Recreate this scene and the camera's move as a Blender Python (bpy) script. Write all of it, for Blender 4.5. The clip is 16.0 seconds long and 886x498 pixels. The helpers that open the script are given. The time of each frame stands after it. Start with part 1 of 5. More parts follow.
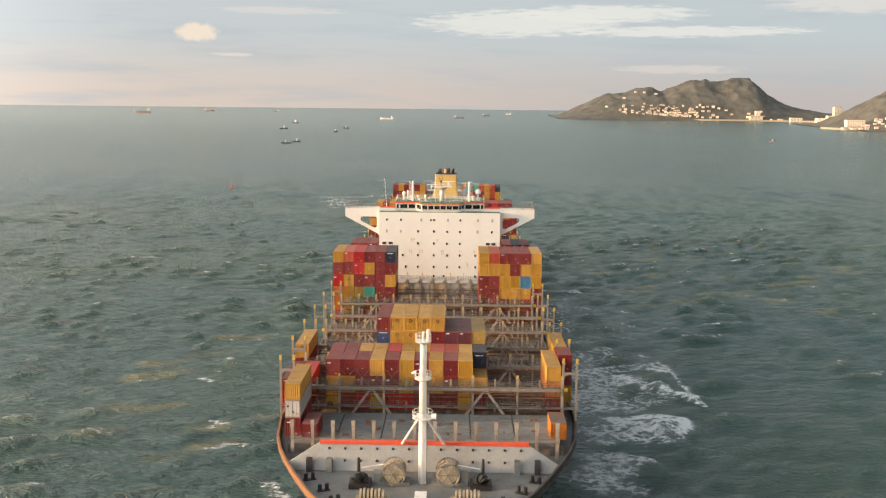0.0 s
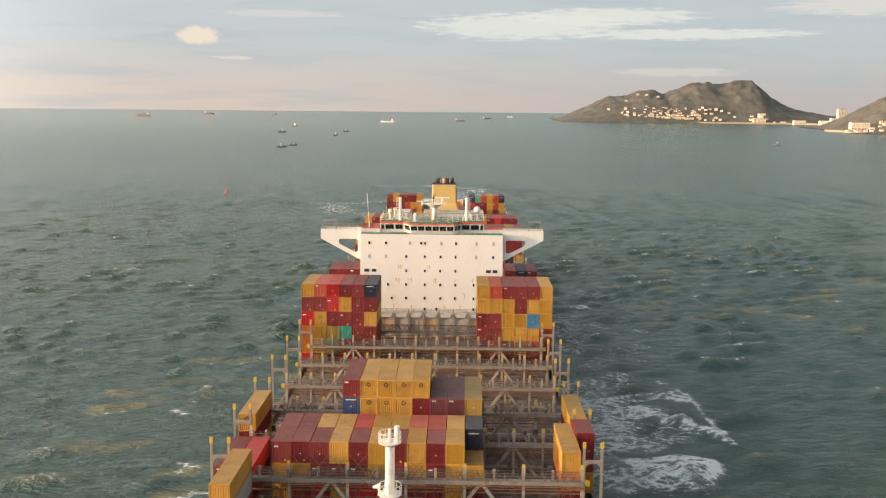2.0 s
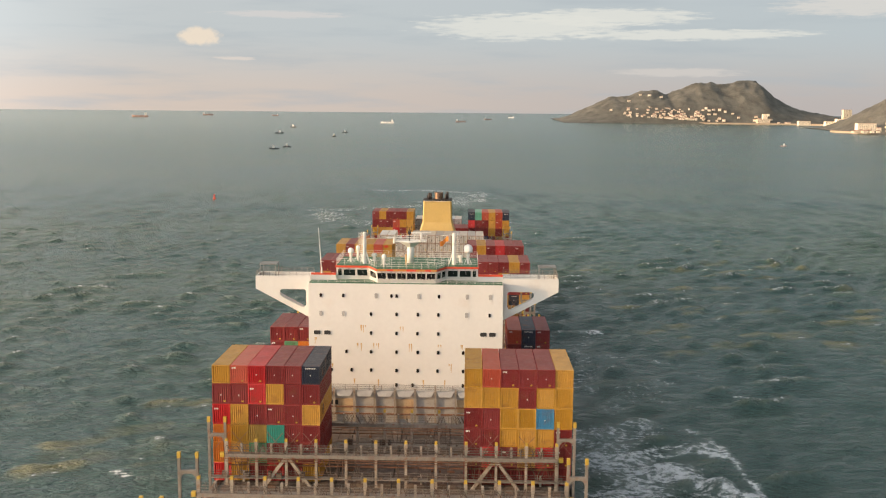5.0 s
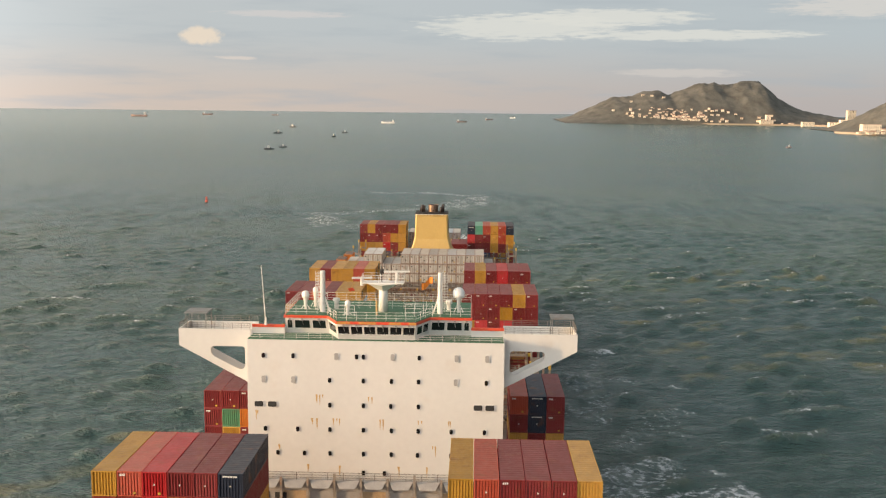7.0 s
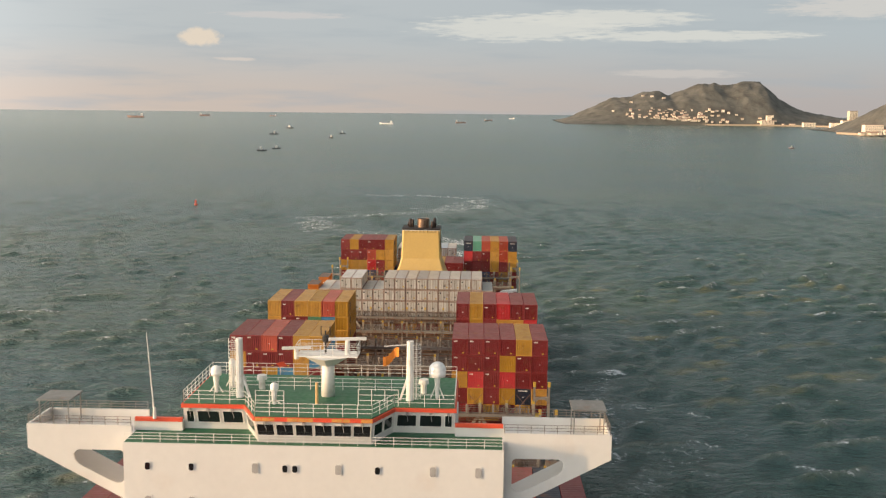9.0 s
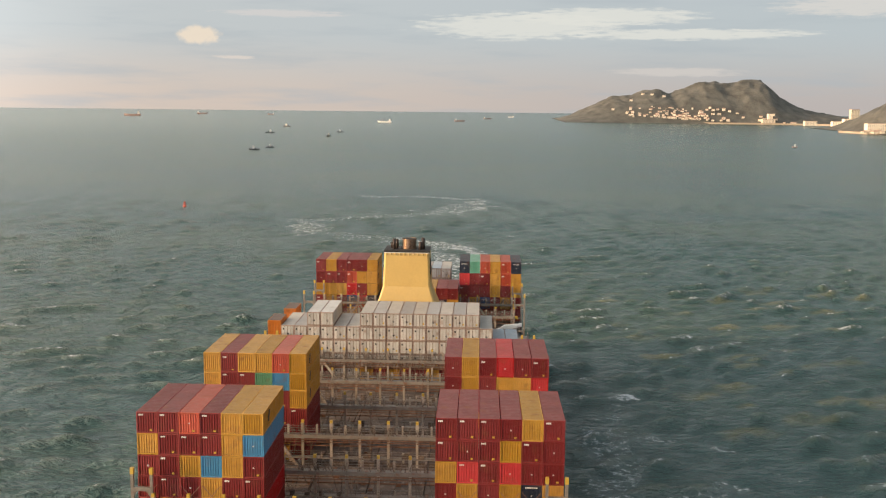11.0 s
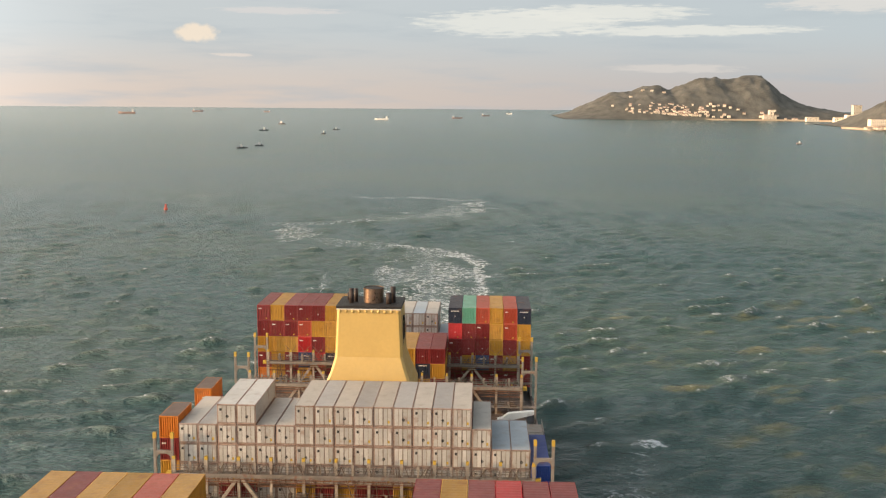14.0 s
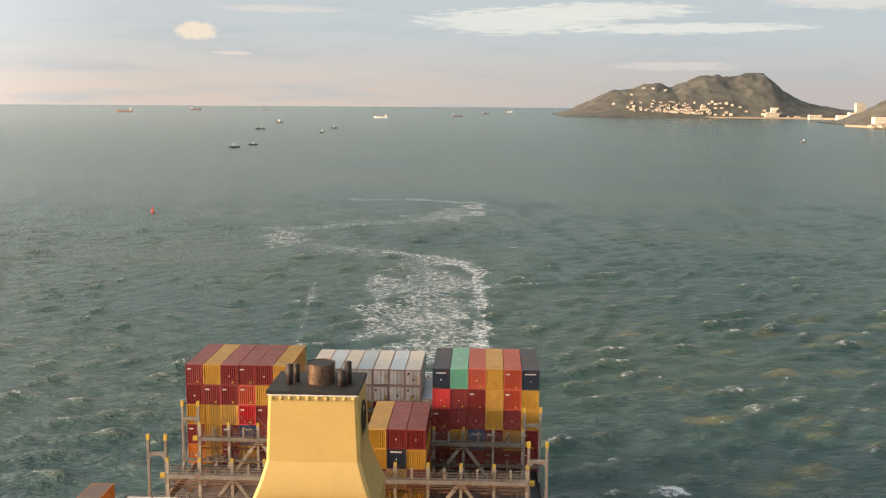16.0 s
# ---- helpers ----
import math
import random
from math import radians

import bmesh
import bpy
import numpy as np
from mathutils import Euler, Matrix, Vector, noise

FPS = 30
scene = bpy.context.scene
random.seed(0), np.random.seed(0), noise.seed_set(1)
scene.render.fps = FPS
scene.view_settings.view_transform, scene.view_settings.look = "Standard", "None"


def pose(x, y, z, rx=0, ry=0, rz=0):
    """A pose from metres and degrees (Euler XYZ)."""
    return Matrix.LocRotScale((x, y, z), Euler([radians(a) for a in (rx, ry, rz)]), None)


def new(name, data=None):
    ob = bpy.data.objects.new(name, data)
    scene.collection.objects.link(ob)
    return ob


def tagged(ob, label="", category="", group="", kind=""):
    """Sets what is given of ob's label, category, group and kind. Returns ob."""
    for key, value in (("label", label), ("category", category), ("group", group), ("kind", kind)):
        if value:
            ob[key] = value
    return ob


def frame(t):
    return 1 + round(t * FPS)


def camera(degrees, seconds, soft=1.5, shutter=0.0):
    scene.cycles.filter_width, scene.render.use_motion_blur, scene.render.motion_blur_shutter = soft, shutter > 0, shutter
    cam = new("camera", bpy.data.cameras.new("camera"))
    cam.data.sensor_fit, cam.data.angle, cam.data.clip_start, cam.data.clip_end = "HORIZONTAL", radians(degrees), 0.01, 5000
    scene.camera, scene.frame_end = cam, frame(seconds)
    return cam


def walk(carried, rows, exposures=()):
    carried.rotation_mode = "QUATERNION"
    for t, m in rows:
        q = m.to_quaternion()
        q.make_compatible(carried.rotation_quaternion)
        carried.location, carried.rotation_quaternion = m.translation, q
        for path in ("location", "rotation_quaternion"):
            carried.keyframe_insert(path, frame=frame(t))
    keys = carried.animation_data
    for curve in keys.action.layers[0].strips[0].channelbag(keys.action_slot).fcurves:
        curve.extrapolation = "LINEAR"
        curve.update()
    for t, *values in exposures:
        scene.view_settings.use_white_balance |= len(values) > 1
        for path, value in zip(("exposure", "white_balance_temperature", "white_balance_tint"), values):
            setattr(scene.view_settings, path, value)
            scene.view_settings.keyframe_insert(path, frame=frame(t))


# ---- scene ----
cam = camera(47.55, 16.0, soft=1.2, shutter=0.3)
# seconds, place, turn to the left, tilt, lean
PATH = [
    (0, 4.215, -10.983, 69.570, 0.690, -8.146, 0.586),
    (0.5, 4.244, -4.726, 69.560, 0.718, -8.041, 0.573),
    (1, 4.304, 1.529, 69.525, 0.757, -8.008, 0.556),
    (1.5, 4.416, 7.791, 69.510, 0.766, -7.998, 0.537),
    (2, 4.575, 14.068, 69.537, 0.764, -7.982, 0.519),
    (2.5, 4.761, 20.356, 69.600, 0.780, -7.964, 0.500),
    (3, 4.959, 26.646, 69.670, 0.811, -7.959, 0.480),
    (3.5, 5.171, 32.937, 69.743, 0.834, -7.958, 0.462),
    (4, 5.404, 39.228, 69.824, 0.827, -7.954, 0.452),
    (4.2, 5.502, 41.743, 69.858, 0.822, -7.949, 0.450),
    (6.5, 6.354, 70.522, 70.189, 0.894, -7.959, 0.607),
    (7, 6.486, 76.803, 70.099, 0.894, -7.952, 0.613),
    (7.5, 6.628, 83.089, 69.979, 0.882, -7.926, 0.596),
    (8, 6.785, 89.377, 69.815, 0.859, -7.916, 0.581),
    (8.5, 6.954, 95.667, 69.626, 0.841, -7.909, 0.575),
    (9, 7.130, 101.960, 69.434, 0.841, -7.898, 0.575),
    (11.5, 7.776, 133.441, 69.445, 0.763, -8.029, 0.585),
    (12, 7.882, 139.727, 69.265, 0.751, -8.064, 0.549),
    (12.5, 7.999, 146.025, 69.083, 0.741, -8.112, 0.513),
    (13, 8.143, 152.362, 68.966, 0.717, -8.143, 0.473),
    (13.5, 8.315, 158.737, 68.924, 0.706, -8.165, 0.448),
    (14, 8.521, 165.151, 68.968, 0.697, -8.157, 0.431),
    (14.5, 8.760, 171.595, 69.051, 0.692, -8.168, 0.415),
    (15, 9.034, 178.066, 69.156, 0.686, -8.190, 0.401),
    (15.5, 9.321, 184.560, 69.278, 0.703, -8.216, 0.386),
    (16, 9.624, 191.067, 69.386, 0.713, -8.272, 0.370),
]
walk(cam, [(t, pose(x, y, z, 90 + tilt, 0, turn) @ pose(0, 0, 0, 0, 0, lean)) for t, x, y, z, turn, tilt, lean in PATH],
     exposures=[(0, 0.76), (4, 0.68), (6.5, 0.61), (9, 0.53), (11.5, 0.68), (14, 0.75), (16, 0.77)])

# ---- light ----
SUN_ELEV, SUN_AZ = 9.0, 254.0   # low evening sun; azimuth clockwise from +y
az, el = radians(SUN_AZ), radians(SUN_ELEV)
to_sun = Vector((math.sin(az) * math.cos(el), math.cos(az) * math.cos(el), math.sin(el)))
sun = new("sun", bpy.data.lights.new("sun", "SUN"))
sun.data.energy, sun.data.angle, sun.data.color = 3.2, radians(1.0), (1.0, 0.66, 0.36)
sun.matrix_world = Matrix.Translation((-300, -400, 300)) @ to_sun.to_track_quat("Z", "Y").to_matrix().to_4x4()

world = bpy.data.worlds.new("sky")
scene.world = world
world.use_nodes = True
wn, wl = world.node_tree.nodes, world.node_tree.links
wn.clear()


def wnode(kind, **put):
    n = wn.new(kind)
    for k, v in put.items():
        n.inputs[k].default_value = v
    return n


def wmath(op, a, b=None, c=None):
    n = wn.new("ShaderNodeMath")
    n.operation = op
    for i, v in enumerate((a, b, c)):
        if v is None:
            continue
        if isinstance(v, (int, float)):
            n.inputs[i].default_value = v
        else:
            wl.new(v, n.inputs[i])
    return n.outputs[0]


def wmix(fac, a, b):
    n = wn.new("ShaderNodeMix")
    n.data_type = "RGBA"
    for s, v in ((n.inputs[0], fac), (n.inputs[6], a), (n.inputs[7], b)):
        if isinstance(v, (int, float, tuple)):
            s.default_value = v
        else:
            wl.new(v, s)
    return n.outputs[2]


sky = wn.new("ShaderNodeTexSky")
sky.sky_type, sky.sun_disc, sky.sun_elevation, sky.sun_rotation = "NISHITA", False, radians(SUN_ELEV), radians(SUN_AZ)
sky.air_density, sky.dust_density, sky.ozone_density = 1.0, 2.0, 1.0
SKY = 0.105
tint = wn.new("ShaderNodeMix")
tint.data_type, tint.blend_type = "RGBA", "MULTIPLY"
tint.inputs[0].default_value = 1.0
wl.new(sky.outputs[0], tint.inputs[6])
tint.inputs[7].default_value = (SKY * 1.10, SKY, SKY * 0.90, 1)
texco = wn.new("ShaderNodeTexCoord")
sep = wn.new("ShaderNodeSeparateXYZ")
wl.new(texco.outputs["Generated"], sep.inputs[0])
dx, dy, dz = sep.outputs
side = wmath("ARCTAN2", dx, dy)          # to the right of the ship's axis
rise = wmath("ARCSINE", dz)
# thin veil of high cloud, thicker in streaks low over the sea
veil = wn.new("ShaderNodeCombineXYZ")
wl.new(wmath("MULTIPLY", side, 5.0), veil.inputs[0])
wl.new(wmath("MULTIPLY", rise, 42.0), veil.inputs[1])
streak = wn.new("ShaderNodeTexNoise")
streak.inputs["Scale"].default_value, streak.inputs["Detail"].default_value, streak.inputs["Roughness"].default_value = 1.3, 6.0, 0.55
wl.new(veil.outputs[0], streak.inputs["Vector"])
fine = wn.new("ShaderNodeTexNoise")
fine.inputs["Scale"].default_value, fine.inputs["Detail"].default_value, fine.inputs["Roughness"].default_value = 9.0, 5.0, 0.6
wl.new(veil.outputs[0], fine.inputs["Vector"])


def smooth(v, lo, hi):
    n = wn.new("ShaderNodeMapRange")
    n.interpolation_type = "SMOOTHSTEP"
    n.inputs["From Min"].default_value, n.inputs["From Max"].default_value = lo, hi
    wl.new(v, n.inputs["Value"])
    return n.outputs[0]


round_veil = wn.new("ShaderNodeCombineXYZ")
wl.new(wmath("MULTIPLY", side, 42.0), round_veil.inputs[0])
wl.new(wmath("MULTIPLY", rise, 50.0), round_veil.inputs[1])
puff = wn.new("ShaderNodeTexNoise")
puff.inputs["Scale"].default_value, puff.inputs["Detail"].default_value, puff.inputs["Roughness"].default_value = 2.6, 4.0, 0.5
wl.new(round_veil.outputs[0], puff.inputs["Vector"])


def lump(a, b, ra, rb):
    """A soft cloud round a bearing and a rise, in radians."""
    u = wmath("DIVIDE", wmath("SUBTRACT", side, a), ra)
    v = wmath("DIVIDE", wmath("SUBTRACT", rise, b), rb)
    q = wmath("ADD", wmath("MULTIPLY", u, u), wmath("MULTIPLY", v, v))
    q = wmath("ADD", q, wmath("MULTIPLY", wmath("SUBTRACT", (puff if ra < 0.03 and rb > 0.005 else fine).outputs[0], 0.5), 1.3 if ra < 0.03 and rb > 0.005 else 2.2))
    return smooth(wmath("SUBTRACT", 1.0, q), 0.0, 0.75)


low = wmix(smooth(side, -0.35, 0.35), (0.452, 0.384, 0.336, 1), (0.341, 0.312, 0.300, 1))
high = wmix(smooth(side, -0.4, 0.4), (0.360, 0.383, 0.395, 1), (0.324, 0.360, 0.383, 1))
haze = wmix(smooth(rise, 0.0, 0.075), low, high)
haze = wmix(wmath("MULTIPLY", smooth(streak.outputs[0], 0.45, 0.72), 0.55), haze, (0.282, 0.318, 0.348, 1))
near_sea = wmath("SUBTRACT", 1.0, smooth(rise, 0.12, 0.65))
body = wmix(wmath("MULTIPLY", near_sea, 0.92), tint.outputs[2], haze)
white = (0.480, 0.480, 0.444, 1)
for a, b, ra, rb, col in ((-0.249, 0.066, 0.023, 0.0105, (0.569, 0.480, 0.378, 1)), (-0.215, 0.046, 0.024, 0.002, (0.468, 0.420, 0.378, 1)),
                          (0.06, 0.079, 0.11, 0.015, white), (0.22, 0.071, 0.13, 0.006, white), (0.14, 0.088, 0.10, 0.010, white),
                          (0.21, 0.036, 0.07, 0.005, (0.407, 0.383, 0.360, 1)), (-0.17, 0.088, 0.07, 0.004, (0.420, 0.407, 0.395, 1)),
                          (0.40, 0.095, 0.12, 0.012, (0.444, 0.432, 0.407, 1))):
    body = wmix(wmath("MULTIPLY", lump(a, b, ra, rb), 0.85), body, col)
glow = wmath("ADD", 1.0, wmath("MULTIPLY", wmath("SUBTRACT", 1.0, smooth(side, -1.1, -0.26)), 2.2))
# the evening light reaches high over the sea, most towards the sun
upper = wmath("MULTIPLY", smooth(rise, 0.10, 0.30), wmath("SUBTRACT", 1.0, smooth(rise, 0.5, 1.1)))
upper = wmath("MULTIPLY", upper, wmath("SUBTRACT", 1.0, wmath("MULTIPLY", smooth(side, -0.6, 0.25), 0.84)))
lit = wn.new("ShaderNodeVectorMath")
lit.operation = "SCALE"
wl.new(body, lit.inputs[0])
wl.new(glow, lit.inputs["Scale"])
warm = wn.new("ShaderNodeMix")
warm.data_type, warm.blend_type = "RGBA", "ADD"
wl.new(upper, warm.inputs[0])
wl.new(lit.outputs[0], warm.inputs[6])
warm.inputs[7].default_value = (0.82, 0.68, 0.49, 1)
body = warm.outputs[2]
back = wn.new("ShaderNodeBackground")
wl.new(body, back.inputs[0])
back.inputs[1].default_value = 1.0
out = wn.new("ShaderNodeOutputWorld")
wl.new(back.outputs[0], out.inputs[0])

# ---- materials ----


def mat(name, color, rough=0.6, metal=0.0, vary=0.25, scale=0.8, stain=None, stain_amt=0.0, bump=0.0, bump_scale=20.0, rnd=0.0, spec=0.5):
    """Paint or metal with a coarse and a fine variation, an optional stain, and relief."""
    m = bpy.data.materials.new(name)
    m.use_nodes = True
    n, l = m.node_tree.nodes, m.node_tree.links
    p = n["Principled BSDF"]
    p.inputs["Roughness"].default_value, p.inputs["Metallic"].default_value = rough, metal
    p.inputs["Specular IOR Level"].default_value = spec
    co = n.new("ShaderNodeTexCoord")
    info = n.new("ShaderNodeObjectInfo")
    shift = n.new("ShaderNodeVectorMath")
    shift.operation = "ADD"
    l.new(co.outputs["Object"], shift.inputs[0])
    far = n.new("ShaderNodeVectorMath")
    far.operation = "SCALE"
    l.new(info.outputs["Random"], far.inputs["Scale"])
    far.inputs[0].default_value = (61, 37, 23)
    l.new(far.outputs[0], shift.inputs[1])

    def noise_of(sc, det):
        t = n.new("ShaderNodeTexNoise")
        t.inputs["Scale"].default_value, t.inputs["Detail"].default_value = sc, det
        l.new(shift.outputs[0], t.inputs["Vector"])
        return t.outputs[0]

    def mix(fac, a, b, blend="MIX"):
        t = n.new("ShaderNodeMix")
        t.data_type, t.blend_type = "RGBA", blend
        for s, v in ((t.inputs[0], fac), (t.inputs[6], a), (t.inputs[7], b)):
            if isinstance(v, (int, float, tuple)):
                s.default_value = v
            else:
                l.new(v, s)
        return t.outputs[2]

    def span(v, lo, hi, to_lo, to_hi):
        t = n.new("ShaderNodeMapRange")
        t.inputs["From Min"].default_value, t.inputs["From Max"].default_value = lo, hi
        t.inputs["To Min"].default_value, t.inputs["To Max"].default_value = to_lo, to_hi
        l.new(v, t.inputs["Value"])
        return t.outputs[0]

    col = (*color, 1)
    dark = tuple(c * (1 - vary) for c in color) + (1,)
    light = tuple(min(1, c * (1 + vary * 0.8)) for c in color) + (1,)
    c1 = mix(span(noise_of(scale, 5), 0.3, 0.7, 0, 1), dark, light)
    c2 = mix(0.5, c1, mix(span(noise_of(scale * 9, 3), 0.35, 0.65, 0, 1), dark, col))
    if stain:
        c2 = mix(span(noise_of(scale * 1.7, 8), 0.62 - 0.1 * stain_amt, 0.74, 0, stain_amt), c2, (*stain, 1))
    if rnd:
        t = n.new("ShaderNodeHueSaturation")
        l.new(c2, t.inputs["Color"])
        l.new(span(info.outputs["Random"], 0, 1, 1 - rnd, 1 + rnd), t.inputs["Value"])
        l.new(span(info.outputs["Random"], 0, 1, 1 + rnd * 0.3, 1 - rnd * 0.3), t.inputs["Saturation"])
        c2 = t.outputs[0]
    l.new(c2, p.inputs["Base Color"])
    l.new(span(noise_of(scale * 4, 4), 0.3, 0.7, max(0.05, rough - 0.12), min(1, rough + 0.12)), p.inputs["Roughness"])
    if bump:
        b = n.new("ShaderNodeBump")
        b.inputs["Strength"].default_value, b.inputs["Distance"].default_value = bump, 0.02
        l.new(noise_of(bump_scale, 4), b.inputs["Height"])
        l.new(b.outputs[0], p.inputs["Normal"])
    return m


RUST = (0.20, 0.075, 0.03)
PAINTS = (
    ("Y", "mustard", (0.55, 0.29, 0.04)), ("R", "maroon", (0.23, 0.022, 0.022)), ("B", "red", (0.52, 0.025, 0.028)),
    ("O", "coral", (0.50, 0.085, 0.045)), ("N", "orange", (0.62, 0.20, 0.03)), ("K", "navy", (0.018, 0.026, 0.05)),
    ("T", "teal", (0.03, 0.27, 0.21)), ("S", "sky_blue", (0.06, 0.24, 0.42)), ("G", "green", (0.10, 0.27, 0.14)),
    ("M", "mint", (0.16, 0.42, 0.30)), ("D", "blue", (0.03, 0.07, 0.18)), ("A", "olive", (0.36, 0.22, 0.04)),
    ("P", "plum", (0.17, 0.045, 0.055)), ("W", "white", (0.47, 0.445, 0.405)), ("V", "cobalt", (0.02, 0.06, 0.30)))
CARGO = {k: mat("container_paint_" + n, c, 0.55, 0, 0.22, 0.35, RUST, 0.55, 0.1, 14, 0.16) for k, n, c in PAINTS}
def dusty_skylit(c):
    """Roofs are bleached and hold dust; the sky's sheen is mixed into their colour."""
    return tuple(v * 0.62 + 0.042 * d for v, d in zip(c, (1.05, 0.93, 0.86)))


TOPS = {k: mat("container_roof_" + n, dusty_skylit(c), 0.7, 0, 0.28, 0.4, RUST, 0.6, 0.1, 14, 0.14) for k, n, c in PAINTS}
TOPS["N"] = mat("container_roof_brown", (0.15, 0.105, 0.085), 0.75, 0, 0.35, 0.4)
COLOUR = {k: m.name.replace("container_paint_", "").replace("_", " ") for k, m in CARGO.items()}
M_FRAMEW = mat("reefer_frame_stained", (0.36, 0.25, 0.20), 0.65, 0, 0.4, 1.2, RUST, 0.8, rnd=0.2)
ROOFW = [mat("reefer_roof_" + n, c, 0.6, 0, 0.16, 0.4, (0.30, 0.25, 0.2), 0.5, 0.1, 14, 0.12) for n, c in (("white", (0.52, 0.50, 0.47)), ("pale_blue", (0.40, 0.44, 0.47)), ("cream", (0.48, 0.43, 0.37)), ("grey", (0.36, 0.34, 0.32)))]
M_MARK = mat("pale_marking", (0.75, 0.73, 0.68), 0.6, vary=0.1)
M_DARK = mat("dark_recess", (0.03, 0.03, 0.03), 0.7)
M_SEAL = mat("door_bar_steel", (0.35, 0.32, 0.30), 0.5, 0.4)
M_WHITE = mat("ship_white_paint", (0.70, 0.675, 0.64), 0.45, 0, 0.06, 0.15, (0.45, 0.24, 0.10), 0.12, 0.05, 6)
M_MASTW = mat("mast_white_paint", (0.78, 0.75, 0.70), 0.45, 0, 0.12, 0.6, RUST, 0.35)
M_BREAK = mat("breakwater_grey_white", (0.33, 0.32, 0.305), 0.55, 0, 0.2, 0.3, RUST, 0.3, 0.1, 6)
M_RUSTRUN = mat("rust_run", (0.62, 0.40, 0.17), 0.8, 0, 0.25, 1.5)
M_DECKGREY = mat("deck_grey_paint", (0.20, 0.20, 0.19), 0.65, 0, 0.35, 0.35, RUST, 0.5, 0.2, 8)
M_STEEL = mat("lashing_bridge_grey_paint", (0.235, 0.205, 0.175), 0.6, 0, 0.35, 0.8, RUST, 0.8, 0.1, 10, 0.15)
M_POST = mat("pale_lashing_post_paint", (0.36, 0.305, 0.25), 0.6, 0, 0.3, 0.8, RUST, 0.7, 0.1, 10, 0.15)
M_HATCH = mat("worn_hatch_paint", (0.125, 0.085, 0.062), 0.75, 0, 0.6, 0.5, (0.32, 0.235, 0.175), 0.75, 0.3, 6, 0.12)
M_BEIGE = mat("faded_beige_paint", (0.50, 0.36, 0.22), 0.7, 0, 0.3, 0.6, RUST, 0.4)
M_RUSTY = mat("rusty_gear", (0.22, 0.10, 0.05), 0.85, 0, 0.5, 1.5, (0.08, 0.05, 0.04), 0.7, rnd=0.2)
M_RODS = mat("lashing_rod_steel", (0.33, 0.20, 0.15), 0.6, 0.3, 0.3, 1.5)
M_HULL = mat("hull_black_paint", (0.05, 0.035, 0.028), 0.5, 0, 0.4, 0.12, RUST, 0.5, 0.2, 4)
# the low sun's orange on the rim is put into this base colour
M_RIMLIT = mat("hull_rim_primer", (0.30, 0.14, 0.06), 0.6, 0, 0.4, 0.3, RUST, 0.6)
M_GREEN = mat("green_deck_paint", (0.025, 0.13, 0.06), 0.6, 0, 0.25, 0.5, (0.05, 0.09, 0.05), 0.5)
M_RED = mat("signal_red_paint", (0.70, 0.085, 0.035), 0.5, 0, 0.15, 0.8)
M_WORN = mat("faded_orange_paint", (0.66, 0.30, 0.07), 0.6, 0, 0.3, 1.2)
M_YEL = mat("safety_yellow_paint", (0.55, 0.36, 0.05), 0.5, 0, 0.2, 0.8, RUST, 0.4)
M_FUN = mat("funnel_buff_paint", (0.58, 0.385, 0.12), 0.45, 0, 0.08, 0.25, (0.45, 0.25, 0.06), 0.2, 0.05, 5)
M_SOOT = mat("soot_black", (0.018, 0.016, 0.015), 0.75, 0, 0.3, 1.0)
M_PIPE = mat("exhaust_steel", (0.30, 0.20, 0.14), 0.35, 0.85, 0.3, 0.9)
M_BLACKPIPE = mat("burnt_pipe", (0.05, 0.035, 0.03), 0.6, 0.3)
M_WINDOW = mat("bridge_glass", (0.012, 0.014, 0.016), 0.08, 0, 0.1, spec=0.8)
M_SHUT = mat("covered_window", (0.40, 0.38, 0.36), 0.5)
M_DOME = mat("dome_white", (0.84, 0.82, 0.78), 0.35, 0, 0.05)
M_ROPE = mat("mooring_rope", (0.42, 0.33, 0.22), 0.9, 0, 0.4, 3.0, bump=0.8, bump_scale=40)
M_BLACKM = mat("tarred_machinery", (0.03, 0.028, 0.027), 0.55, 0.2, 0.4, 1.0)
M_FLAG = mat("flag_orange", (0.75, 0.24, 0.03), 0.8)
M_TARP = mat("blue_tarpaulin", (0.02, 0.08, 0.33), 0.6)


